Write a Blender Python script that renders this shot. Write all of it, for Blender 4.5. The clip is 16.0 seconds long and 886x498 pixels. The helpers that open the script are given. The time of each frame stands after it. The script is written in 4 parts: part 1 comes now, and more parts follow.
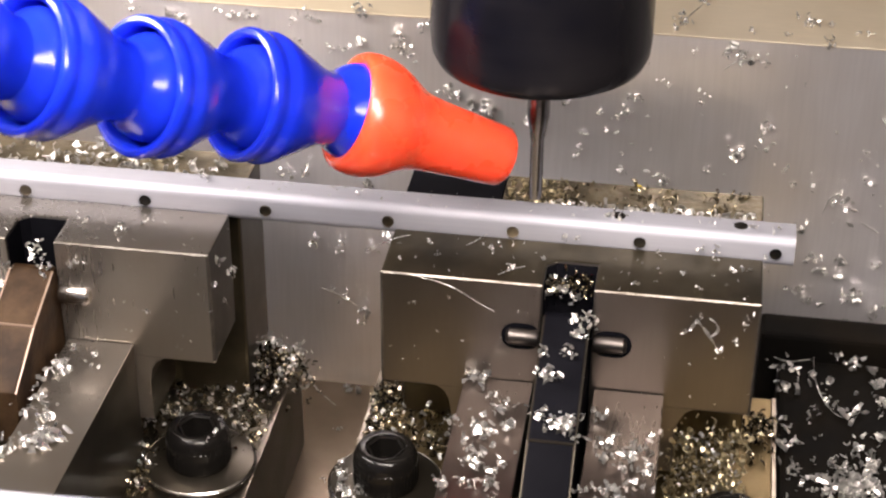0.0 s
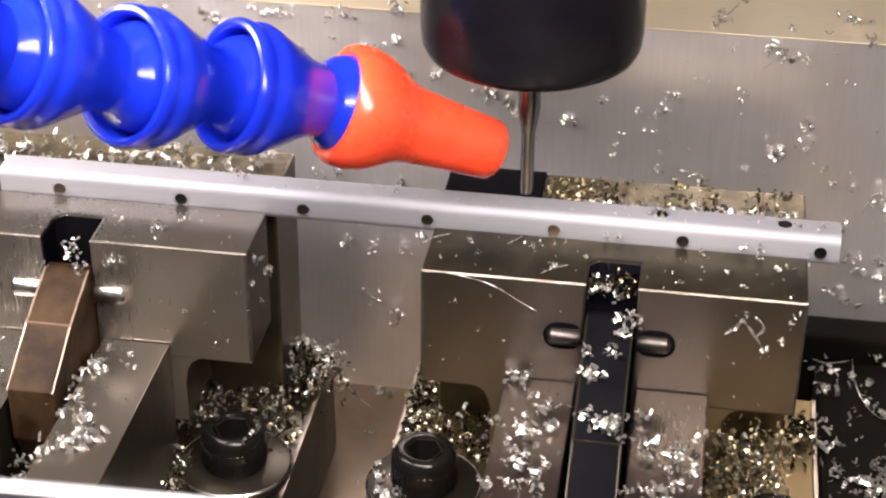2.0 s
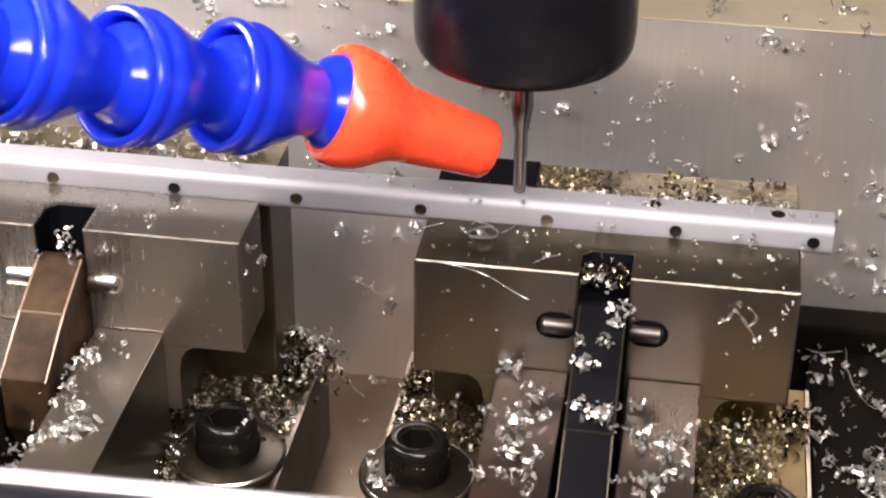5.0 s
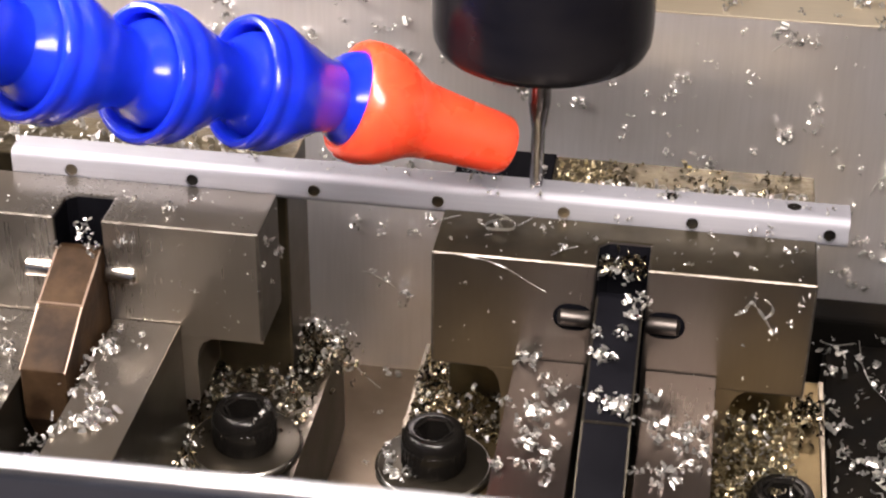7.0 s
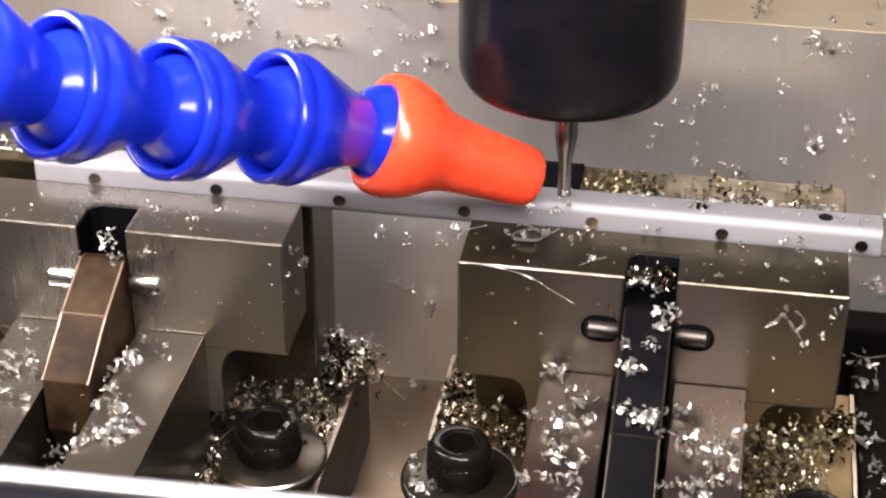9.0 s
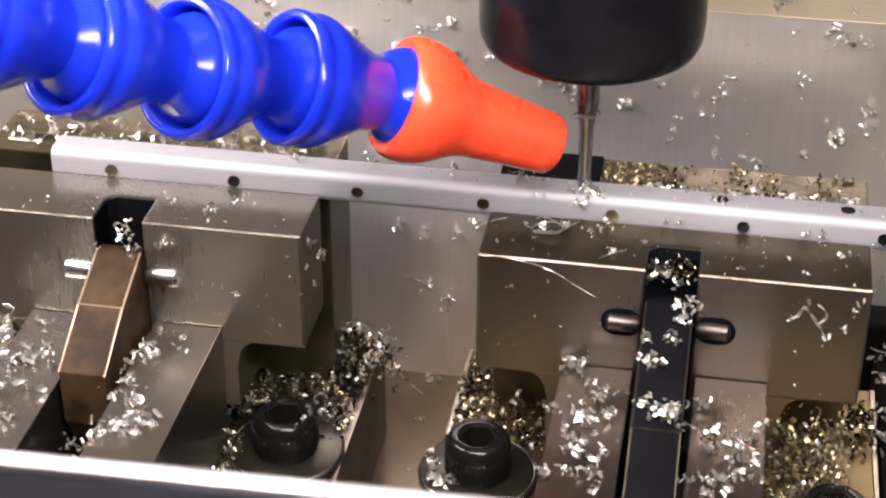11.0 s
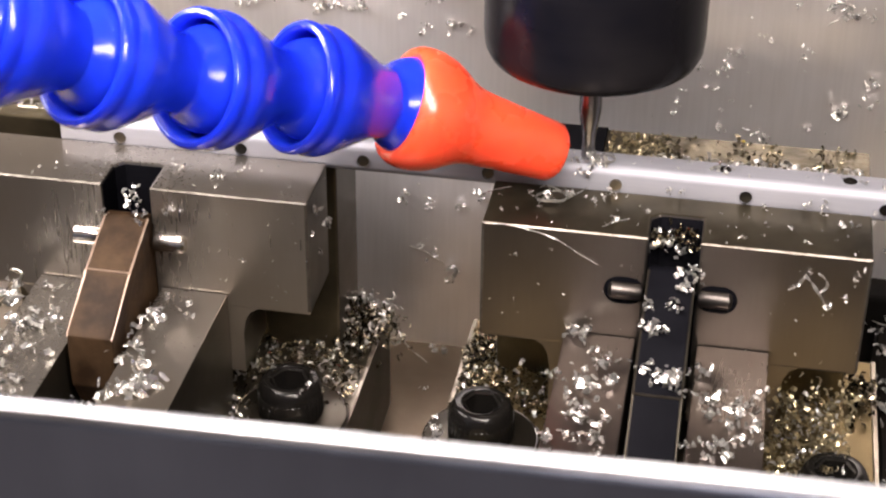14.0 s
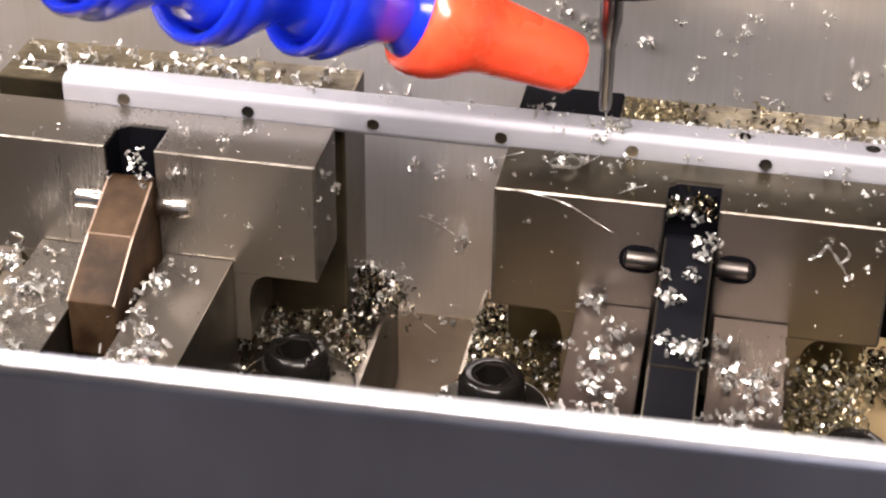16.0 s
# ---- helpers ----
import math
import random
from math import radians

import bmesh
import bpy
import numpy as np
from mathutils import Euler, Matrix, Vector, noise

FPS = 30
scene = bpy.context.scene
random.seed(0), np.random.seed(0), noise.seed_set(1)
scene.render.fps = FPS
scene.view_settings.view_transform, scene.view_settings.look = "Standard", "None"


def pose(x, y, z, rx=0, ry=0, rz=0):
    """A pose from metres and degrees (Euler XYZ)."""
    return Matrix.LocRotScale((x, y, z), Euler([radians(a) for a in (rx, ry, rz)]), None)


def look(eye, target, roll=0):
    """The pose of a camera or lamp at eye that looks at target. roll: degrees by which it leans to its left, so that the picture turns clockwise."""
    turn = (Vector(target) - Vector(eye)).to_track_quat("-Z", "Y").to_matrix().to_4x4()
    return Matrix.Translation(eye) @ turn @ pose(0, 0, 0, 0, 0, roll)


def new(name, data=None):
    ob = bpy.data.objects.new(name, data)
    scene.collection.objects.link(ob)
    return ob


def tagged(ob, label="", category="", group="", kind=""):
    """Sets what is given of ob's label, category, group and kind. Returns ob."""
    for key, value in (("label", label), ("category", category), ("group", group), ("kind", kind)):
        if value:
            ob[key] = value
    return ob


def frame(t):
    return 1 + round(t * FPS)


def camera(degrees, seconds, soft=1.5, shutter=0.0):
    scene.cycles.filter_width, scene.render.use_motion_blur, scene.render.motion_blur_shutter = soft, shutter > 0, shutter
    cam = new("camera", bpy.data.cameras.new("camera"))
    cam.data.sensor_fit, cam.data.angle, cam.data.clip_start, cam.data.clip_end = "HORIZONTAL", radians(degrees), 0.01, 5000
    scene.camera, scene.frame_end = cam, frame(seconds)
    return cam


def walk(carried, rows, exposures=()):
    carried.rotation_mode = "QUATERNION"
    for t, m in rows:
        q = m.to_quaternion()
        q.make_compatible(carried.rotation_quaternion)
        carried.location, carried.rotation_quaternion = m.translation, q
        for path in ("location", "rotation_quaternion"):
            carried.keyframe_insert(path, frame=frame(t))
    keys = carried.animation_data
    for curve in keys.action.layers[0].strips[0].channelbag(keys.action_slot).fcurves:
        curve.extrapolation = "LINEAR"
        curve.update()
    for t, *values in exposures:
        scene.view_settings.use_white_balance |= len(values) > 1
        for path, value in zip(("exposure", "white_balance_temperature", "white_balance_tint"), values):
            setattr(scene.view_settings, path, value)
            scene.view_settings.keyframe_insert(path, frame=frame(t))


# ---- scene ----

# ---- camera ----
cam = camera(27.43, 16.0, 2.2)
cam.data.dof.use_dof, cam.data.dof.focus_distance, cam.data.dof.aperture_fstop = True, 0.288, 55.0
PATH = [
    (0, (0.0665, -0.2443, 0.2089), (0.0289, 0.0001, 0.0573), 0.39),
    (0.5, (0.0655, -0.2444, 0.2078), (0.0274, 0.0001, 0.0565), 0.36),
    (1, (0.0635, -0.2442, 0.2068), (0.0262, 0.0012, 0.0569), 0.37),
    (1.5, (0.0610, -0.2442, 0.2064), (0.0241, 0.0016, 0.0571), 0.51),
    (2, (0.0596, -0.2437, 0.2055), (0.0223, 0.0017, 0.0555), 0.47),
    (2.5, (0.0605, -0.2440, 0.2070), (0.0226, 0.0015, 0.0574), 0.38),
    (3, (0.0614, -0.2445, 0.2066), (0.0230, 0.0008, 0.0567), 0.22),
    (3.5, (0.0614, -0.2428, 0.2054), (0.0233, 0.0023, 0.0550), 0.32),
    (6, (0.0597, -0.2446, 0.2056), (0.0227, -0.0003, 0.0538), 0.59),
    (6.5, (0.0592, -0.2450, 0.2052), (0.0219, -0.0008, 0.0532), 0.57),
    (7, (0.0583, -0.2450, 0.2059), (0.0211, -0.0011, 0.0536), 0.61),
    (7.5, (0.0575, -0.2443, 0.2054), (0.0191, -0.0003, 0.0535), 0.48),
    (8, (0.0575, -0.2430, 0.2050), (0.0176, 0.0012, 0.0538), 0.39),
    (10.5, (0.0574, -0.2420, 0.2029), (0.0156, 0.0020, 0.0519), 0.16),
    (11, (0.0557, -0.2417, 0.2023), (0.0133, 0.0023, 0.0513), 0.22),
    (11.5, (0.0547, -0.2420, 0.2033), (0.0119, 0.0019, 0.0523), 0.29),
    (12, (0.0550, -0.2417, 0.2031), (0.0113, 0.0019, 0.0519), 0.19),
    (12.5, (0.0555, -0.2413, 0.2023), (0.0123, 0.0023, 0.0510), 0.27),
    (13, (0.0567, -0.2420, 0.2022), (0.0126, 0.0009, 0.0500), 0.20),
    (13.5, (0.0558, -0.2423, 0.2009), (0.0122, 0.0004, 0.0484), 0.40),
    (14, (0.0567, -0.2451, 0.2012), (0.0134, -0.0025, 0.0483), 0.48),
    (14.5, (0.0570, -0.2441, 0.1999), (0.0131, -0.0024, 0.0458), 0.52),
    (15, (0.0558, -0.2413, 0.1967), (0.0113, -0.0002, 0.0418), 0.67),
    (15.5, (0.0548, -0.2405, 0.1951), (0.0111, 0.0011, 0.0408), 0.82),
    (16, (0.0551, -0.2408, 0.1950), (0.0112, 0.0004, 0.0402), 0.87),
]
walk(cam, [(t, look(eye, aim, roll)) for t, eye, aim, roll in PATH], [(0, 0.31, 6850, 16), (13.4, 0.31, 6850, 16), (14.4, 0.43, 6850, 16), (16, 0.54, 6850, 16)])

# ---- scale: the plan is drawn in millimetres, floor of the fixture at FLOOR ----
U = 0.001
FLOOR = -61.6


def world_point(x, y, z):
    return Vector((x * U, y * U, (z - FLOOR) * U))


# ---- world and lights ----
world = bpy.data.worlds.new("world")
scene.world = world
world.use_nodes = True
world.node_tree.nodes["Background"].inputs[0].default_value = (0.9, 0.92, 1.0, 1)
world.node_tree.nodes["Background"].inputs[1].default_value = 0.05


def area_lamp(name, eye, target, w, h, watts, colour):
    data = bpy.data.lights.new(name, "AREA")
    data.shape, data.size, data.size_y, data.energy, data.color = "RECTANGLE", w, h, watts, colour
    ob = new(name, data)
    ob.matrix_world = look(eye, target)
    return ob


area_lamp("machine_lamp", (-0.10, -0.048, 0.190), (-0.055, 0.035, 0.069), 0.56, 0.035, 2.12, (1.0, 0.955, 0.905))
area_lamp("room_lamp", (0.45, -1.0, 1.5), (0.05, -0.3, 0.0), 1.0, 0.6, 24, (1.0, 0.90, 0.78))


# ---- materials ----
def shader(name):
    m = bpy.data.materials.new(name)
    m.use_nodes = True
    return m, m.node_tree.nodes, m.node_tree.links, m.node_tree.nodes["Principled BSDF"]


def surface(name, base, metal, rough, grain=400.0, spread=0.18, stretch=(1, 1, 1), bump=0.05, stain=None, stain_scale=60.0, coat=0.0, rough_spread=0.12, island=0.0, spec=0.5):
    """A procedural surface: fine stretched grain, larger stains, and relief."""
    m, n, l, b = shader(name)
    co = n.new("ShaderNodeTexCoord")
    mp = n.new("ShaderNodeMapping")
    mp.inputs["Scale"].default_value = stretch
    l.new(co.outputs["Object"], mp.inputs["Vector"])
    fine = n.new("ShaderNodeTexNoise")
    fine.inputs["Scale"].default_value, fine.inputs["Detail"].default_value = grain, 5.0
    l.new(mp.outputs[0], fine.inputs["Vector"])
    big = n.new("ShaderNodeTexNoise")
    big.inputs["Scale"].default_value, big.inputs["Detail"].default_value = stain_scale, 4.0
    l.new(co.outputs["Object"], big.inputs["Vector"])
    ramp = n.new("ShaderNodeValToRGB")
    ramp.color_ramp.elements[0].position, ramp.color_ramp.elements[1].position = 0.38, 0.68
    ramp.color_ramp.elements[0].color = (*base, 1)
    ramp.color_ramp.elements[1].color = (*(stain or [c * (1 - spread) for c in base]), 1)
    l.new(big.outputs["Fac"], ramp.inputs["Fac"])
    mix = n.new("ShaderNodeMix")
    mix.data_type, mix.blend_type = "RGBA", "MULTIPLY"
    mix.inputs["Factor"].default_value = 1.0
    l.new(ramp.outputs["Color"], mix.inputs["A"])
    rng = n.new("ShaderNodeMapRange")
    rng.inputs["To Min"].default_value, rng.inputs["To Max"].default_value = 1 - spread, 1 + spread * 0.5
    l.new(fine.outputs["Fac"], rng.inputs["Value"])
    last = rng.outputs["Result"]
    if island:
        geo = n.new("ShaderNodeNewGeometry")
        r2 = n.new("ShaderNodeMapRange")
        r2.inputs["To Min"].default_value, r2.inputs["To Max"].default_value = 1 - island, 1.0
        l.new(geo.outputs["Random Per Island"], r2.inputs["Value"])
        mul = n.new("ShaderNodeMath")
        mul.operation = "MULTIPLY"
        l.new(last, mul.inputs[0])
        l.new(r2.outputs["Result"], mul.inputs[1])
        last = mul.outputs[0]
    l.new(last, mix.inputs["B"])
    l.new(mix.outputs["Result"], b.inputs["Base Color"])
    rr = n.new("ShaderNodeMapRange")
    rr.inputs["To Min"].default_value, rr.inputs["To Max"].default_value = max(0.02, rough - rough_spread), rough + rough_spread
    add = n.new("ShaderNodeMath")
    add.operation = "MULTIPLY_ADD"
    add.inputs[1].default_value, add.inputs[2].default_value = 0.4, 0.0
    l.new(fine.outputs["Fac"], add.inputs[0])
    add2 = n.new("ShaderNodeMath")
    add2.operation = "MULTIPLY_ADD"
    add2.inputs[1].default_value = 0.6
    l.new(big.outputs["Fac"], add2.inputs[0])
    l.new(add.outputs[0], add2.inputs[2])
    l.new(add2.outputs[0], rr.inputs["Value"])
    l.new(rr.outputs["Result"], b.inputs["Roughness"])
    b.inputs["Metallic"].default_value = metal
    b.inputs["Specular IOR Level"].default_value = spec
    b.inputs["Coat Weight"].default_value = coat
    b.inputs["Coat Roughness"].default_value = 0.08
    if bump:
        bp = n.new("ShaderNodeBump")
        bp.inputs["Strength"].default_value, bp.inputs["Distance"].default_value = bump, 0.0004
        l.new(fine.outputs["Fac"], bp.inputs["Height"])
        l.new(bp.outputs["Normal"], b.inputs["Normal"])
    return m


WALL = surface("brushed_wall_steel", (0.88, 0.865, 0.915), 0.82, 0.31, 260, 0.10, (6, 6, 0.35), 0.05, (0.64, 0.58, 0.51), 14, 0.0, 0.09)
LEDGE = surface("lit_ledge_metal", (0.76, 0.67, 0.53), 0.55, 0.45, 300, 0.12, (0.5, 5, 5), 0.04, (0.64, 0.55, 0.41), 20)
REARJAW = surface("shaded_oily_jaw", (0.12, 0.10, 0.066), 0.9, 0.34, 300, 0.25, (1, 1, 1), 0.10, (0.05, 0.042, 0.028), 70)
STEEL = surface("ground_steel", (0.38, 0.352, 0.32), 0.94, 0.29, 420, 0.05, (5, 5, 0.5), 0.004, (0.31, 0.265, 0.22), 26, 0.0, 0.08)
# darker copy of ground_steel, dark reflections put into its colour
JAWDARK = surface("dimmed_ground_steel", (0.19, 0.17, 0.153), 0.96, 0.31, 420, 0.07, (5, 5, 0.5), 0.012, (0.145, 0.126, 0.108), 26, 0.0, 0.10)
DARKSTEEL = surface("oiled_steel", (0.24, 0.215, 0.18), 1.0, 0.30, 300, 0.2, (1, 1, 1), 0.08, (0.13, 0.11, 0.085), 60)
FLOORM = surface("base_plate_steel", (0.155, 0.122, 0.09), 0.95, 0.36, 300, 0.15, (1, 1, 1), 0.06, (0.10, 0.077, 0.054), 50)
BRASSY = surface("oily_flange_steel", (0.21, 0.16, 0.085), 1.0, 0.50, 350, 0.25, (1, 1, 1), 0.10, (0.13, 0.10, 0.055), 60)
ALU = surface("satin_aluminium", (0.39, 0.393, 0.445), 0.62, 0.66, 420, 0.12, (0.15, 6, 6), 0.05, (0.34, 0.343, 0.385), 40, 0.0, 0.06)
BLACK = surface("black_oxide", (0.005, 0.0046, 0.0044), 0.0, 0.20, 500, 0.25, (1, 1, 1), 0.08, (0.008, 0.007, 0.006), 80, spec=0.26)
BLACKMAT = surface("black_anodised_plate", (0.004, 0.0037, 0.0034), 0.0, 0.6, 500, 0.3, (1, 1, 1), 0.08, (0.009, 0.007, 0.005), 80, spec=0.03)
NUTM = surface("black_spindle_nut", (0.0035, 0.0035, 0.0055), 0.0, 0.22, 300, 0.25, (0.3, 0.3, 4), 0.03, (0.010, 0.009, 0.010), 40, spec=0.10)
BROWN = surface("browned_steel", (0.020, 0.0105, 0.0055), 0.0, 0.55, 600, 0.5, (1, 1, 1), 0.3, (0.058, 0.034, 0.018), 160, spec=0.10)
LEVERM = surface("blackened_lever_steel", (0.0035, 0.0035, 0.005), 0.0, 0.65, 500, 0.3, (1, 1, 1), 0.1, (0.006, 0.006, 0.008), 90, spec=0.02)
BROWNEDGE = surface("worn_browned_edge", (0.27, 0.19, 0.145), 0.4, 0.35, 600, 0.3, (1, 1, 1), 0.1, (0.2, 0.14, 0.1), 150)
RAILM = surface("oily_rail_steel", (0.175, 0.152, 0.14), 0.95, 0.29, 400, 0.12, (4, 0.5, 4), 0.05, (0.14, 0.115, 0.105), 40, 0.0, 0.12)
REARM = surface("dark_rear_panel", (0.14, 0.11, 0.085), 0.0, 0.5, 120, 0.06)
PIN = surface("bright_pin_steel", (0.66, 0.64, 0.61), 1.0, 0.24, 400, 0.12, (0.3, 4, 4), 0.04, (0.55, 0.52, 0.48), 60)
TOOLM = surface("carbide_tool", (0.30, 0.29, 0.30), 1.0, 0.24, 400, 0.15, (3, 3, 0.3), 0.05, (0.22, 0.21, 0.22), 90)
COPPER = surface("coppery_collet", (0.50, 0.33, 0.22), 1.0, 0.35, 300, 0.1)
BLUE = surface("blue_plastic", (0.005, 0.023, 0.50), 0.0, 0.19, 240, 0.18, (1, 1, 1), 0.35, (0.004, 0.015, 0.38), 45, 0.12, 0.05, spec=0.36)
ORANGE = surface("orange_plastic", (0.92, 0.078, 0.030), 0.0, 0.28, 120, 0.10, (1, 1, 1), 0.5, (0.84, 0.060, 0.024), 60, 0.35, spec=0.45)
for plastic, weight, spread in ((BLUE, 0.3, (0.05, 0.2, 1.0)), (ORANGE, 0.4, (1.0, 0.22, 0.08))):
    shade = plastic.node_tree.nodes["Principled BSDF"]
    shade.inputs["Subsurface Weight"].default_value, shade.inputs["Subsurface Scale"].default_value = weight, 0.004
    shade.inputs["Subsurface Radius"].default_value = spread
SILLM = surface("brushed_door_panel", (0.205, 0.235, 0.315), 1.0, 0.34, 40, 0.22, (4, 1, 0.4), 0.02, (0.13, 0.145, 0.195), 16)
SILLEDGE = surface("bare_door_edge", (0.33, 0.34, 0.37), 1.0, 0.5, 200, 0.08, (0.3, 3, 3), 0.03, (0.62, 0.63, 0.66), 30)
CHIP = surface("bright_aluminium_chip", (0.80, 0.79, 0.77), 0.86, 0.29, 1200, 0.15, (1, 1, 1), 0.9, (0.62, 0.61, 0.58), 200, 0.0, 0.14, 0.55)
CHIPOLD = surface("oily_aluminium_chip", (0.56, 0.49, 0.35), 1.0, 0.20, 900, 0.2, (1, 1, 1), 0.35, (0.22, 0.19, 0.14), 200, 0.0, 0.10, 0.8)
# oil film of washers and lever edges; also shade put on side faces
SHADEOIL = surface("shade_and_oil_film", (0.055, 0.047, 0.036), 0.8, 0.34, 300, 0.2, (1, 1, 1), 0.05, (0.034, 0.029, 0.022), 60)
GOLDCHIP = surface("golden_oily_chip", (0.54, 0.47, 0.31), 0.85, 0.30, 900, 0.2, (1, 1, 1), 0.4, (0.38, 0.31, 0.18), 200, 0.0, 0.12, 0.6)
CRUST = surface("golden_oil_crust", (0.155, 0.128, 0.08), 0.85, 0.36, 700, 0.35, (1, 1, 1), 0.6, (0.06, 0.05, 0.032), 190)
PAINT = surface("machine_paint", (0.36, 0.35, 0.34), 0.0, 0.5, 120, 0.06, (1, 1, 1), 0.05)
ROOM = surface("room_plaster", (0.40, 0.33, 0.26), 0.0, 0.8, 30, 0.08, (1, 1, 1), 0.05)
# unseen room floor, kept pale as a reflector for the door panel
FLOORBOUNCE = surface("bounce_floor_paint", (0.74, 0.73, 0.80), 0.0, 0.6, 20, 0.08)
WORN = surface("worn_bright_edge", (0.27, 0.25, 0.225), 1.0, 0.48, 700, 0.5, (1, 1, 1), 0.3, (0.09, 0.075, 0.062), 110)
PINOIL = surface("oily_pin_steel", (0.11, 0.10, 0.095), 1.0, 0.40, 400, 0.15, (0.3, 4, 4), 0.04, (0.08, 0.07, 0.065), 60)
YELLOW = surface("yellow_fleck", (0.75, 0.55, 0.03), 0.0, 0.4)


# ---- mesh helpers (millimetres) ----
def link_mesh(name, bm, material, parent=None, label="", at=(0, 0, 0), smooth=False):
    bmesh.ops.recalc_face_normals(bm, faces=bm.faces[:])
    bm.transform(Matrix.Scale(U, 4))
    me = bpy.data.meshes.new(name)
    bm.to_mesh(me)
    bm.free()
    me.materials.append(material)
    if smooth:
        me.shade_smooth()
        me.set_sharp_from_angle(angle=radians(38))
    ob = new(name, me)
    if parent is not None:
        ob.parent = parent
        ob.location = Vector(at) * U
    else:
        ob.location = world_point(*at)
    if label:
        ob["label"] = label
    return ob


def part(name, bm, material, parent, label="", at=(0, 0, 0), smooth=False):
    return link_mesh(name, bm, material, parent, label, at, smooth)


def thing(name, at, label, category, group=""):
    ob = new(name)
    ob.empty_display_size = 0.005
    ob.location = world_point(*at)
    return tagged(ob, label, category, group)


def box(bm, x0, x1, y0, y1, z0, z1, bevel=0.0, seg=2):
    r = bmesh.ops.create_cube(bm, size=1.0)
    vs = r["verts"]
    for v in vs:
        v.co = Vector(((x0 + x1) / 2 + v.co.x * (x1 - x0), (y0 + y1) / 2 + v.co.y * (y1 - y0), (z0 + z1) / 2 + v.co.z * (z1 - z0)))
    if bevel:
        es = list({e for v in vs for e in v.link_edges})
        bmesh.ops.bevel(bm, geom=es, offset=bevel, segments=seg, affect="EDGES", profile=0.6)
    return vs


def prism(bm, outline, axis, a0, a1, bevel=0.0):
    """An outline in a plane, drawn out along an axis (0 x, 1 y, 2 z) from a0 to a1."""
    def put(p, a):
        c = list(p)
        c.insert(axis, a)
        return bm.verts.new(c)
    lo, hi = [put(p, a0) for p in outline], [put(p, a1) for p in outline]
    fs = [bm.faces.new(lo), bm.faces.new(hi)]
    k = len(lo)
    for i in range(k):
        fs.append(bm.faces.new((lo[i], lo[(i + 1) % k], hi[(i + 1) % k], hi[i])))
    if bevel:
        bmesh.ops.recalc_face_normals(bm, faces=fs)
        bmesh.ops.bevel(bm, geom=list({e for f in fs for e in f.edges}), offset=bevel, segments=2, affect="EDGES", profile=0.6)


def lathe(bm, profile, seg=48, m=None):
    """A profile of (radius, height) turned round z; m places it."""
    m = m or Matrix.Identity(4)
    rings = []
    for r, h in profile:
        if r < 1e-6:
            rings.append([bm.verts.new(m @ Vector((0, 0, h)))])
        else:
            rings.append([bm.verts.new(m @ Vector((r * math.cos(2 * math.pi * i / seg), r * math.sin(2 * math.pi * i / seg), h))) for i in range(seg)])
    for a, b in zip(rings, rings[1:]):
        for i in range(seg):
            j = (i + 1) % seg
            if len(a) == 1 and len(b) == 1:
                continue
            if len(a) == 1:
                bm.faces.new((a[0], b[i], b[j]))
            elif len(b) == 1:
                bm.faces.new((a[i], a[j], b[0]))
            else:
                bm.faces.new((a[i], a[j], b[j], b[i]))


def rounded_rect(x0, x1, y0, y1, r, k=5):
    pts = []
    for cx, cy, a in ((x1 - r, y1 - r, 0), (x0 + r, y1 - r, 90), (x0 + r, y0 + r, 180), (x1 - r, y0 + r, 270)):
        pts += [(cx + r * math.cos(radians(a + 90 * i / k)), cy + r * math.sin(radians(a + 90 * i / k))) for i in range(k + 1)]
    return pts


# ---- setting: floor, wall, ledge, door panel, enclosure ----
def setting(name, bm, material, label, at=(0, 0, 0)):
    ob = link_mesh(name, bm, material, None, label, at)
    return tagged(ob, label, name.split("_")[0], kind="structure")


bm = bmesh.new()
box(bm, -260, 260, -118, 39.6, FLOOR - 12, FLOOR)
setting("floor", bm, FLOORM, "brownish grey steel base plate with oil film")
bm = bmesh.new()
box(bm, -260, 260, 39.6, 150, FLOOR - 12, 17.6, 0.12)
setting("wall_back", bm, WALL, "tall brushed steel rear block splashed with chips")
# added strip: the block's top with light from above put into its colour
bm = bmesh.new()
box(bm, -260, 260, 39.25, 152, 17.64, 17.95, 0.04)
setting("trim", bm, LEDGE, "metal strip on the rear block, coloured pale as lit from above")
bm = bmesh.new()
prism(bm, [(-250, 41.5), (250, 52.0), (250, -120), (-250, -120)], 1, -131.5, -129.5)
door = setting("door_1", bm, SILLM, "grey brushed sheet metal door panel below the camera")
bm = bmesh.new()
prism(bm, [(-250, 41.4), (250, 51.9), (250, 53.0), (-250, 42.5)], 1, -131.3, -129.4, 0.5)
part("door_edge", bm, SILLEDGE, door, "bright bare metal top edge")
# enclosure sides, rear and roof, and the room at the camera's back, all unseen
for nm, dims in (("wall_west", (-330, -320, -400, 400, -300, 560)), ("wall_east", (320, 330, -400, 400, -300, 560)),
                 ("wall_north", (-330, 330, 400, 410, -300, 560)), ("ceiling", (-330, 330, -400, 410, 560, 570)),
                 ("floor_pan", (-330, 330, -400, 410, -310, -300))):
    bm = bmesh.new()
    box(bm, *dims)
    setting(nm, bm, REARM if nm == "wall_north" else PAINT, "plain painted sheet metal of the machine enclosure")
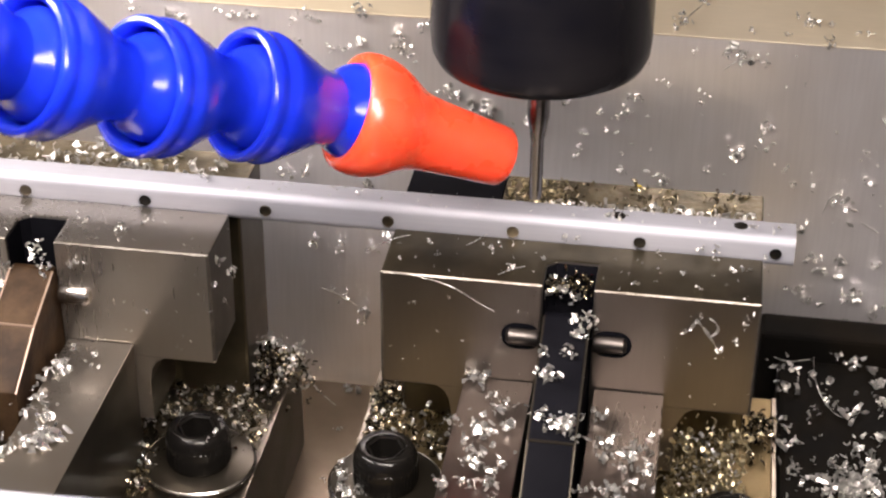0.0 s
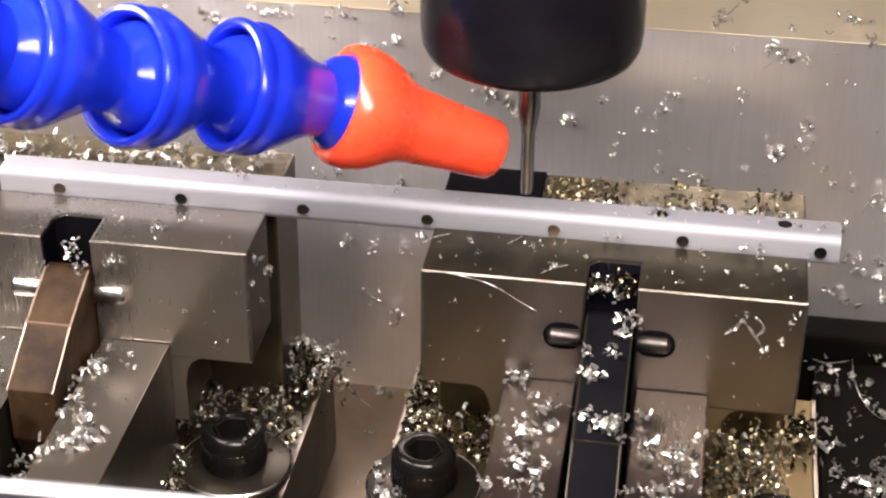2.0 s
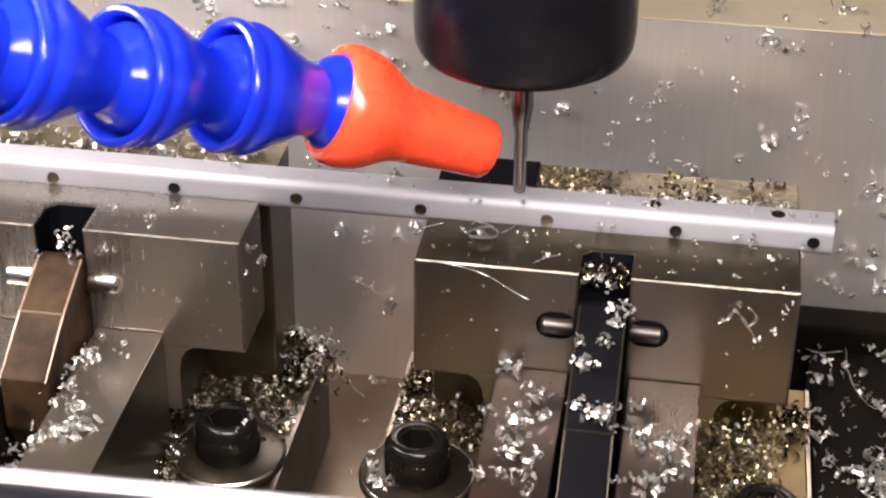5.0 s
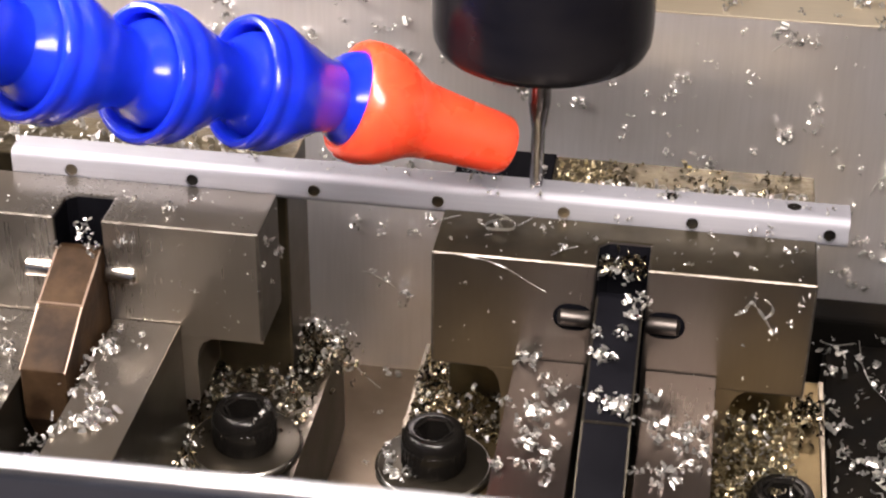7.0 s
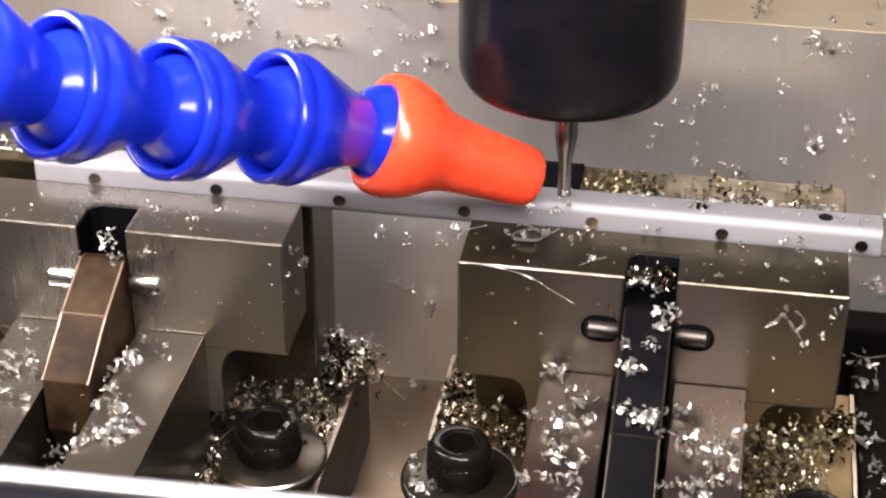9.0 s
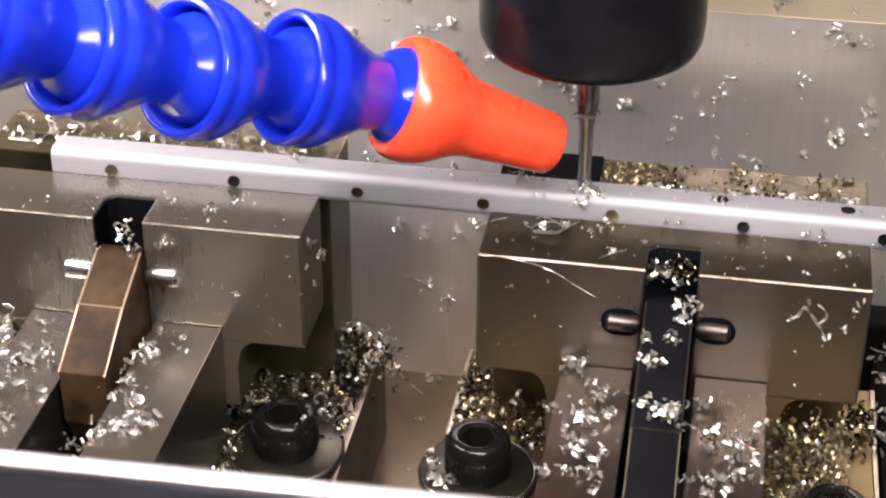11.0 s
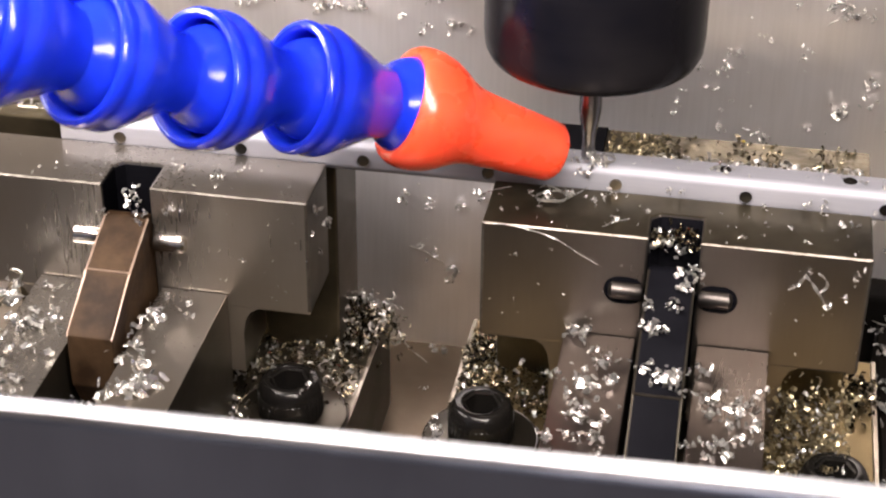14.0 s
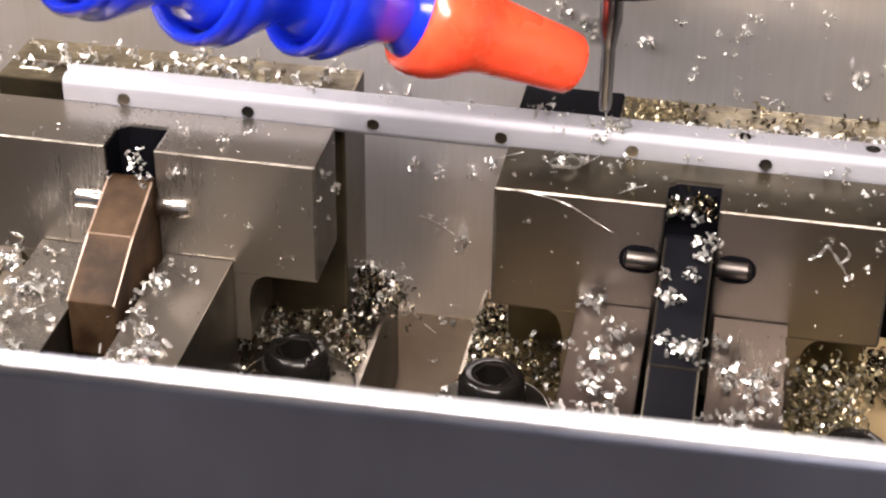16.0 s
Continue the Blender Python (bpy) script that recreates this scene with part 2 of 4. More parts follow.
for nm, dims in (("wall_room_west", (-1600, -1580, -2600, 800, -900, 1700)), ("wall_room_east", (1580, 1600, -2600, 800, -900, 1700)),
                 ("wall_room_south", (-1600, 1600, -2600, -2580, -900, 1700)), ("wall_room_north", (-1600, 1600, 800, 820, -900, 1700)),
                 ("ceiling_room", (-1600, 1600, -2600, 820, 1700, 1720)), ("floor_room", (-1600, 1600, -2600, 820, -920, -900))):
    bm = bmesh.new()
    box(bm, *dims)
    setting(nm, bm, FLOORBOUNCE if nm == "floor_room" else ROOM, "plain unseen workshop surface, walls warm, floor pale to bounce light")


# ---- black plate beside the clamp ----
plate = thing("black_plate", (112, -10, FLOOR), "black anodised plate strewn with bright chips", "plate")
bm = bmesh.new()
box(bm, -26.5, 60, -70, 41, 0, 21.5, 1.0)
part("plate_body", bm, BLACKMAT, plate)
# strip drawn black in place of the dark reflection at the wall's foot
bm = bmesh.new()
box(bm, -30, 60, 42.2, 49.3, 0, 25.5, 0.8)
part("reflection_strip", bm, BLACKMAT, plate)


def shade_sides(ob, top=None):
    """Colours faces along x darker, as shade; a top may carry a crust."""
    ob.data.materials.append(SHADEOIL)
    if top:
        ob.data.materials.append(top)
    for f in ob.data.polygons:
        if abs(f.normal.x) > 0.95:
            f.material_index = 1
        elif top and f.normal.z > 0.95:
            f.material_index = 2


# ---- clamps: two alike, 85.2 mm apart ----
def clamp(cx, lever_material, edge_material, rail_material, jaw_material, base_material, label, push):
    c = thing("step_clamp", (cx, 0, FLOOR), label, "clamp", "work clamps")
    up = -FLOOR
    # base with two side flanges
    bm = bmesh.new()
    prism(bm, rounded_rect(-35, 35, -62, 20, 1.2), 2, 0, up - 41.6, 0.35)
    shade_sides(part("base", bm, base_material, c, "oily base with two bolt flanges"))
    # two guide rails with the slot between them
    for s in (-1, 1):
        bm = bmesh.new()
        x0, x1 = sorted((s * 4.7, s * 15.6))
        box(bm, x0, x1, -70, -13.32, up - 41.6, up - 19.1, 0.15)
        shade_sides(part("rail", bm, rail_material, c))
    bm = bmesh.new()
    box(bm, -4.7, 4.7, -70, -0.5, up - 41.6, up - 37, 0.2)
    part("slot_floor", bm, DARKSTEEL, c)
    # added black sheet inside the slot, standing for its deep shade
    bm = bmesh.new()
    prism(bm, [(-3.87, -12.6), (-3.87, -7.05), (-2.52, -5.68), (3.87, -5.68), (3.87, -12.6), (3.78, -12.6), (3.78, -5.8), (-2.46, -5.8), (-3.78, -7.1), (-3.78, -12.6)], 2, up - 30, up - 1.5)
    part("slot_shade", bm, LEVERM, c, "black sheet in place of the slot's shade")
    # moving jaw: front face y -13.1, notch for the lever, legs between the rails and the arches
    bm = bmesh.new()
    prism(bm, [(-29, -13.1), (-3.9, -13.1), (-3.9, -7.0), (-2.5, -5.6), (3.9, -5.6), (3.9, -13.1), (29, -13.1), (29, -0.04), (-29, -0.04)], 2, up - 21.6, up - 1.1, 0.38)
    jaw = part("jaw", bm, jaw_material, c, "ground steel jaw with bright worn edges")
    # one jaw's top is coloured dark for the dark things it mirrors
    shade_sides(jaw, REARJAW if push else None)
    for s in (-1, 1):
        bm = bmesh.new()
        x0, x1 = sorted((s * 4.0, s * 28.9))
        prism(bm, [(-13.13, up - 1.30), (-12.93, up - 1.07), (-12.80, up - 1.09), (-13.07, up - 1.42)], 0, x0, x1)
        part("worn_edge", bm, WORN, jaw, "bright worn top edge")
        bm = bmesh.new()
        prism(bm, [(s * 28.75, -13.16), (s * 29.05, -12.9), (s * 29.02, -12.7), (s * 28.6, -13.13)], 2, up - 21.0, up - 1.2)
        part("worn_corner", bm, WORN, jaw)
    for s in (-1, 1):
        bm = bmesh.new()
        o = [(4.0, up - 21.5), (20.4, up - 21.5), (19.0, up - 22.4), (18.2, up - 24), (17.8, up - 26.5), (17.8, up - 34), (4.0, up - 34)]
        if s < 0:
            o = [(-x, z) for x, z in o][::-1]
        prism(bm, o, 1, -13.0, -0.2)
        shade_sides(part("jaw_leg", bm, jaw_material, jaw))
    # cross pin, on one clamp lying in a dark oval slot
    for s in (-1, 1):
        if push:
            bm = bmesh.new()
            x0, x1 = sorted((s * 3.9, s * 10.1))
            prism(bm, rounded_rect(x0, x1, up - 13.0, up - 8.3, 2.3), 1, -13.22, -12.9)
            part("pin_slot", bm, LEVERM, c, "dark oval pin slot")
        bm = bmesh.new()
        r = 1.42 if push else 1.6
        lathe(bm, [(0, 0), (r - 0.3, 0), (r, 0.4), (r, 4.7), (r - 0.5, 5.2), (0, 5.3)], 24,
              Matrix.Translation((s * 4.1, -13.3, up - 10.5)) @ Matrix.Rotation(radians(90 * s), 4, "Y"))
        part("pin", bm, PINOIL if push else PIN, c, "steel cross pin", smooth=True)
    # lever
    bm = bmesh.new()
    bend, end = -23.5 - push, -33.6 - push * 1.25
    zb, ze = -10.2 - push * 0.46, -15.8 - push * 0.7
    side = [(-8.0, -15.0), (-11.8, -6.4), (-13.4, -6.1), (bend, zb), (end, ze), (end, ze - 9.2), (end + 3.6, -32), (-18, -32), (-12, -28), (-8.0, -22)]
    prism(bm, [(y, z + up) for y, z in side], 0, -3.6, 3.6, 0.45)
    lever = part("lever", bm, lever_material, c, "sloping lever bar in the slot")
    bm = bmesh.new()
    box(bm, -3.4, 3.4, bend - 0.25, bend + 0.25, up + zb - 0.2, up + zb + 0.08, 0.1)
    part("wear_line", bm, edge_material, lever)
    for s in (-1, 1):
        bm = bmesh.new()
        x0, x1 = sorted((s * 3.32, s * 3.63))
        prism(bm, [(y, z + up) for y, z in ((-13.6, -6.2), (bend, zb - 0.05), (end + 0.1, ze - 0.08), (end + 0.2, ze - 0.46), (bend, zb - 0.42), (-13.6, -6.55))], 0, x0, x1)
        part("wear_edge", bm, edge_material, lever)
    # rear fixed jaw; front and sides coloured darker for shade in the gap
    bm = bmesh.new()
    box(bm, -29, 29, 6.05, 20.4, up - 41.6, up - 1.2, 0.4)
    shade_sides(part("fixed_jaw", bm, REARJAW, c, "dark oily fixed jaw behind the bar, gap shade coloured in"), CRUST)
    # ridge along both flange edges
    for s in (-1, 1):
        bm = bmesh.new()
        x0, x1 = sorted((s * 34.2, s * 35.05))
        box(bm, x0, x1, -61, 19.5, up - 41.6, up - 41.0, 0.15)
        part("flange_lip", bm, DARKSTEEL, c)
    return c


clamp_right = clamp(50.2, LEVERM, SHADEOIL, RAILM, JAWDARK, BRASSY, "steel step clamp with black lever, holding the bar", 10.0)
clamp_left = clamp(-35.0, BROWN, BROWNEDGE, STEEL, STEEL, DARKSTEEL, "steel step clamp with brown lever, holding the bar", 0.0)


# black insert lying on the rear jaw behind the drill
insert = thing("black_insert", (31.5, 13, -1.2), "black oily insert on the rear jaw", "insert")
bm = bmesh.new()
box(bm, -10.5, 5.4, -6.6, 7.2, 0.02, 0.5, 0.2)
part("insert_body", bm, LEVERM, insert)


# ---- cap screws with washers ----
def cap_screw(x, y, label):
    s = thing("cap_screw", (x, y, -41.6), label, "screw", "clamp screws")
    bm = bmesh.new()
    lathe(bm, [(3.3, 0), (9.2, 0), (9.5, 0.3), (9.5, 1.3), (9.0, 1.6), (3.3, 1.6), (3.3, 0)], 48)
    part("washer", bm, SHADEOIL, s, "oily steel washer", smooth=True)
    bm = bmesh.new()
    lathe(bm, [(9.0, 1.58), (9.15, 1.66), (9.45, 1.42), (9.53, 1.2), (9.40, 1.15), (9.0, 1.58)], 48)
    part("washer_rim", bm, PIN, s, "bright worn washer rim", smooth=True)
    bm = bmesh.new()
    hexr = 2.9
    lathe(bm, [(0, 1.6), (5.0, 1.6), (5.2, 2.0), (5.2, 7.0), (4.6, 8.3), (4.1, 8.6), (3.3, 8.6), (3.05, 8.3), (2.85, 4.6), (0, 4.3)], 48)
    part("head", bm, BLACK, s, "black socket head", smooth=True)
    for k in range(36):
        a = 2 * math.pi * k / 36
        if k == 0:
            bm = bmesh.new()
            box(bm, 5.1, 5.34, -0.22, 0.22, 2.2, 6.2, 0.06, 1)
            rib = part("rib", bm, BLACK, s)
        else:
            r = rib.copy()
            scene.collection.objects.link(r)
            r.parent = s
            r.rotation_euler = (0, 0, a)
    bm = bmesh.new()
    inner = [(2.75 * math.cos(radians(60 * q)), 2.75 * math.sin(radians(60 * q))) for q in range(6)]
    outer = [(3.2 * math.cos(radians(60 * q)), 3.2 * math.sin(radians(60 * q))) for q in range(6)]
    rows6 = [[bm.verts.new((x, y, z)) for x, y in ring] for ring, z in ((inner, 4.6), (inner, 8.25), (outer, 8.45), (outer, 4.6))]
    for r0, r1 in zip(rows6, rows6[1:] + rows6[:1]):
        for q in range(6):
            bm.faces.new((r0[q], r0[(q + 1) % 6], r1[(q + 1) % 6], r1[q]))
    part("hex_socket", bm, BLACK, s)
    return s


cap_screw(22.1, -15.3, "black socket cap screw on the clamp flange")
cap_screw(-9.4, -14.8, "black socket cap screw ringed by oily chips")
cap_screw(77.5, -22.0, "black socket cap screw at the outer flange")


# ---- the work: square aluminium bar with drilled holes ----
bar = thing("drilled_bar", (0, 3, -2.4), "long satin aluminium bar with small drilled holes", "metal bar")
bm = bmesh.new()
prism(bm, rounded_rect(-3, 3, 0, 5.3, 1.5, 6), 0, -50.2, 83.9)
bar_body = part("bar_body", bm, ALU, bar, smooth=True)
for k in range(7):
    x = (-40.2, -20, 0, 20, 40, 60, 81.0)[k]
    bm = bmesh.new()
    lathe(bm, [(0, 0.03), (0.78, 0.03), (0.95, 0.0), (1.04, -0.03), (1.04, 0.2)], 24, Matrix.Translation((x, -3.0, 2.4)) @ Matrix.Rotation(radians(90), 4, "X"))
    part("front_hole", bm, (DARKSTEEL, BLACK, DARKSTEEL, DARKSTEEL, DARKSTEEL, BLACK, BLACK)[k], bar_body, "dark drilled hole", smooth=True)
for x in (56.4, 75.4):
    bm = bmesh.new()
    lathe(bm, [(0, 0.02), (0.9, 0.02), (1.1, 0.03), (1.15, -0.1)], 24, Matrix.Translation((x, 0, 5.3)))
    part("top_hole", bm, BLACK, bar_body, "dark drilled hole", smooth=True)

# ---- dark plug behind the bar's end ----
plug = thing("steel_plug", (-58.4, 11.0, -5.8), "dark oily round steel plug lying behind the bar", "plug")
bm = bmesh.new()
lathe(bm, [(0, -3.4), (2.2, -3.4), (2.6, -3.0), (2.6, 2.8), (2.0, 3.4), (0, 3.4)], 32, Matrix.Translation((0, 0, 2.6)) @ Matrix.Rotation(radians(90), 4, "Y"))
part("plug_body", bm, DARKSTEEL, plug, smooth=True)

# ---- spindle with nut and drill; its origin is the drill's axis at the nut's lower face ----
HEAD_X, HEAD_Y, HEAD_Z = 35.2, 3.0, 21.8
spindle = thing("spindle", (HEAD_X, HEAD_Y, HEAD_Z), "black spindle nut with a slim drill turning", "spindle")
bm = bmesh.new()
lathe(bm, [(0, 7.3), (12.6, 7.3), (14.6, 7.6), (15.8, 8.3), (16.4, 9.6), (16.6, 12), (16.6, 30), (16.6, 62), (0, 62)], 72)
part("nut", bm, NUTM, spindle, "glossy black collet nut", smooth=True)
bm = bmesh.new()
lathe(bm, [(0, 7.6), (5.4, 7.6), (5.0, 6.6), (3.2, 6.3), (0, 6.3)], 32)
part("collet", bm, COPPER, spindle, "coppery collet face", smooth=True)
bm = bmesh.new()
lathe(bm, [(0, 9), (1.75, 9), (1.75, -2.0), (1.15, -6.0), (1.05, -6.4), (1.05, -15.6), (0.9, -16.8), (0, -17.3)], 24)
drill = part("drill", bm, TOOLM, spindle, "slim bright carbide drill", smooth=True)
bm = bmesh.new()
box(bm, -30, 30, -26, 70, 62, 105, 4)
part("spindle_housing", bm, PAINT, spindle, "painted housing above the nut")

# ---- jointed coolant hose with an orange nozzle ----
NOZZLE = [(38.5, -1.8, 14.4), (18.4, -11.5, 25.0), (6.2, -22.6, 32.2), (-4.1, -36.5, 39.6), (-14.2, -49.1, 48.0), (-23.3, -60.5, 56.1), (-31.5, -71.0, 64.1)]
NOZ = [Vector(p) for p in NOZZLE]
hose = thing("coolant_hose", (HEAD_X, HEAD_Y, HEAD_Z), "blue jointed plastic coolant hose with orange nozzle", "coolant hose")
base = Vector((HEAD_X, HEAD_Y, HEAD_Z)) + Vector((7.9, 0, 0))


def along(p, q):
    """A frame at p whose z axis points to q."""
    return Matrix.Translation(p - base) @ (q - p).to_track_quat("Z", "Y").to_matrix().to_4x4()


tip, rim = NOZ[0], NOZ[1]
length = (tip - rim).length
bm = bmesh.new()
L = length
lathe(bm, [(7.6, 1.5), (7.5, 0.0), (7.0, -1.6), (7.2, -2.2), (7.8, -2.5), (8.5, -2.2), (9.0, -1.3), (9.2, 0.2), (9.15, 1.6), (8.7, 3.6), (7.8, 5.6), (6.8, 7.3), (6.1, 8.9), (5.75, 10.6), (5.5, 13), (5.2, 16.5), (4.75, L - 2), (4.6, L - 0.6), (4.1, L), (3.2, L), (3.0, L - 3), (3.6, 12), (6.6, 4.5), (7.6, 1.5)], 56, along(rim, tip))
part("nozzle", bm, ORANGE, hose, "glossy orange tapered nozzle", smooth=True)
joints = NOZ[1:]
for a, b in zip(joints[1:], joints):
    d = (b - a).length
    bm = bmesh.new()
    lathe(bm, [(0, 3.6), (7.2, 3.4), (7.75, 1.2), (7.9, -2.0), (7.95, -2.9), (8.2, -3.5), (8.65, -3.8), (9.15, -3.65), (9.48, -3.15), (9.52, -2.5), (9.35, -1.8), (9.15, -1.3), (9.15, -0.9), (9.32, -0.4), (9.45, 0.2), (9.42, 0.9), (9.1, 1.9), (8.4, 3.6), (7.3, 6.1), (6.2, 8.4), (5.6, 10.0), (5.35, 11.6), (5.3, d - 6.2), (5.6, d - 5.2), (6.5, d - 3.9), (7.1, d - 2.6), (7.4, d - 1.2), (7.35, d), (6.8, d + 1.6), (5.2, d + 2.6), (0, d + 2.8)], 56, along(a, b))
    part("hose_segment", bm, BLUE, hose, smooth=True)


# ---- chips ----
def chip_mesh(bm, rng, size, m, turns=None):
    """One curled, ragged sliver with thickness."""
    n = rng.randint(4, 8)
    turn = (turns if turns is not None else rng.uniform(0.5, 4.5)) / n
    rad = size * rng.uniform(0.18, 0.4)
    width = size * rng.uniform(0.3, 0.75)
    th = size * 0.035
    drift = size * rng.uniform(-0.2, 0.3)
    prev = None
    for i in range(n + 1):
        a = i * turn
        r = rad * (1 + 0.4 * rng.uniform(-1, 1))
        w = width * (0.25 + 0.75 * math.sin(math.pi * (i + 0.6) / (n + 1.2))) * rng.uniform(0.6, 1.2)
        c, s = math.cos(a), math.sin(a)
        o = drift * i / n + rng.uniform(-0.08, 0.08) * size
        ring = [bm.verts.new(m @ Vector(((r + e) * c - rad, o + f, (r + e) * s))) for e, f in ((0, -w / 2), (0, w / 2), (th, w / 2), (th, -w / 2))]
        if prev:
            for q in range(4):
                bm.faces.new((prev[q], prev[(q + 1) % 4], ring[(q + 1) % 4], ring[q]))
        else:
            bm.faces.new(ring)
        prev = ring
    bm.faces.new(prev[::-1])


def tumble(rng):
    return Euler((rng.uniform(0, 6.3), rng.uniform(0, 6.3), rng.uniform(0, 6.3))).to_matrix().to_4x4()


VARIANTS = []
rng = random.Random(4)
for k in range(14):
    bm = bmesh.new()
    for _ in range(rng.choice((4, 6, 8, 10))):
        chip_mesh(bm, rng, rng.uniform(0.6, 1.45), Matrix.Translation((rng.gauss(0, 0.55), rng.gauss(0, 0.42), rng.uniform(0.15, 0.9))) @ tumble(rng))
    bmesh.ops.recalc_face_normals(bm, faces=bm.faces[:])
    bm.transform(Matrix.Scale(U, 4))
    me = bpy.data.meshes.new("chip")
    bm.to_mesh(me)
    bm.free()
    me.materials.append(CHIP)
    VARIANTS.append(me)


def chips_at(spots, normal, group, where, seed):
    """Single bright chips at (a, b, size): on a wall (x, z) or on a level surface (x, y)."""
    rng = random.Random(seed)
    for spot in spots:
        p, size = spot[:3], spot[3]
        ob = new("metal_chip", VARIANTS[rng.randrange(len(VARIANTS))])
        spin = Matrix.Rotation(rng.uniform(0, 6.3), 4, "Z")
        tilt = Matrix.Rotation(radians(90), 4, "X") if normal == "y" else Matrix.Identity(4)
        ob.matrix_world = Matrix.Translation(world_point(*p)) @ tilt @ spin @ Matrix.Scale(size * 1.62, 4)
        tagged(ob, "curled bright aluminium chip stuck on " + where, "metal chip", group)


def swarf(name, count, sampler, lo, hi, material, label, seed):
    """A loose bed of many slivers as one mesh."""
    rng = random.Random(seed)
    verts, faces = [], []
    for _ in range(count):
        p = sampler(rng)
        s = rng.uniform(lo, hi) * 1.2
        m = Matrix.Translation(p) @ tumble(rng)
        n = rng.randint(2, 4)
        turn, rad, w = rng.uniform(0.4, 1.1), s * 0.4, s * rng.uniform(0.25, 0.55)
        start = len(verts)
        for i in range(n + 1):
            ww = w * rng.uniform(0.4, 1.1)
            c, q = math.cos(i * turn), math.sin(i * turn)
            for e, f in ((0, -ww / 2), (0, ww / 2), (s * 0.05, ww / 2), (s * 0.05, -ww / 2)):
                v = m @ Vector(((rad + e) * c - rad * 0.6, f, (rad + e) * q))
                verts.append(world_point(*v))
        for i in range(n):
            o = start + 4 * i
            for q in range(4):
                faces.append((o + q, o + (q + 1) % 4, o + 4 + (q + 1) % 4, o + 4 + q))
        faces.append((start, start + 1, start + 2, start + 3))
        e = start + 4 * n
        faces.append((e + 3, e + 2, e + 1, e))
    me = bpy.data.meshes.new(name)
    me.from_pydata(verts, [], faces)
    me.materials.append(material)
    return tagged(new(name, me), label, "metal chips", kind="stuff")


def level(x0, x1, y0, y1, z, rise=0.3):
    return lambda r: Vector((r.uniform(x0, x1), r.uniform(y0, y1), z + abs(r.gauss(0, rise))))


def heap(x, y, rx, ry, z, top):
    def f(r):
        a, d = r.uniform(0, 6.3), min(1.0, abs(r.gauss(0, 0.5)))
        return Vector((x + rx * d * math.cos(a), y + ry * d * math.sin(a), z + r.uniform(0, 1) * top * (1 - d) ** 0.7 + 0.2))
    return f


def slope(x0, x1, y0, y1, z, rise):
    """A bank that climbs from y0 to y1."""
    def f(r):
        y = r.uniform(y0, y1)
        return Vector((r.uniform(x0, x1), y, z + rise * (y - y0) * r.uniform(0.75, 1.0) + abs(r.gauss(0, 0.3))))
    return f


def upright(x0, x1, z0, z1, y):
    return lambda r: Vector((r.uniform(x0, x1), y - abs(r.gauss(0, 0.15)), r.uniform(z0, z1)))


# ---- single chips where they lie ----
on_wall = [(-0.7, 16.4, 1.0), (-10.8, 16.5, 0.8), (5.7, 12.1, 1.2), (3.1, 10.8, 0.8), (14.2, 14.2, 1.3), (15.7, 11.8, 1.1), (19.7, 16.4, 0.8), (23.2, 5.3, 1.1), (24.3, 3.2, 0.9), (30.0, 2.0, 1.0), (30.5, 0.4, 0.7), (50.2, 2.3, 0.5), (68.4, 7.2, 0.9), (71.7, 15.5, 0.8), (73.5, 15.1, 1.0), (75.4, 14.7, 1.0), (77.3, 14.4, 0.9), (53.7, 1.8, 0.6), (55.3, 3.6, 0.6), (56.9, 5.9, 0.5), (74.5, -3.6, 1.3), (79.0, 2.1, 0.9), (78.8, -0.8, 1.1), (92.4, -11.6, 0.8)]
chips_at([(a, 39.3, b, s) for a, b, s in on_wall], "y", "chips on the rear block", "the rear block", 10)
on_wall = [(94.6, -11.9, 1.4), (98.0, -7.6, 0.9), (96.7, -1.6, 0.4), (90.0, -23.5, 1.0), (91.5, -25.7, 1.4), (94.6, -23.8, 1.0), (87.9, -29.7, 1.1), (90.2, -32.5, 0.9), (96.8, -30.3, 1.3), (98.3, -30.4, 1.0), (91.8, -37.5, 1.0), (97.7, -37.2, 0.9), (102.2, -33.4, 1.2), (87.2, -17.3, 1.0), (101.0, -24.1, 0.5), (98.8, 4.6, 0.5), (91.1, 1.8, 0.3), (-1.1, -28.7, 0.8), (3.4, -28.6, 0.7), (3.1, -31.1, 0.6), (9.6, -29.8, 0.9), (12.8, -27.0, 0.7), (7.2, -43.7, 1.5), (4.0, -40.5, 0.8)]
chips_at([(a, 39.3, b, s) for a, b, s in on_wall], "y", "chips on the rear block", "the rear block", 34)
on_wall = [(1.8, -39.7, 0.5), (-2.3, -14.0, 1.0), (-5.0, -16.4, 1.0), (-7.1, -14.2, 0.8), (9.3, -15.6, 0.9), (-24.2, 15.2, 1.0), (8.3, 19.0, 1.2), (62.4, -10.6, 0.8), (54.6, -14.0, 0.8), (31.1, 11.4, 0.8), (47.4, -2.1, 0.4), (62.1, 8.5, 0.4), (46.7, -6.7, 0.4), (69.6, -7.4, 0.5), (83.2, -6.2, 0.4), (88.4, -9.1, 0.4)]
chips_at([(a, 39.3, b, s) for a, b, s in on_wall], "y", "chips on the rear block", "the rear block", 58)
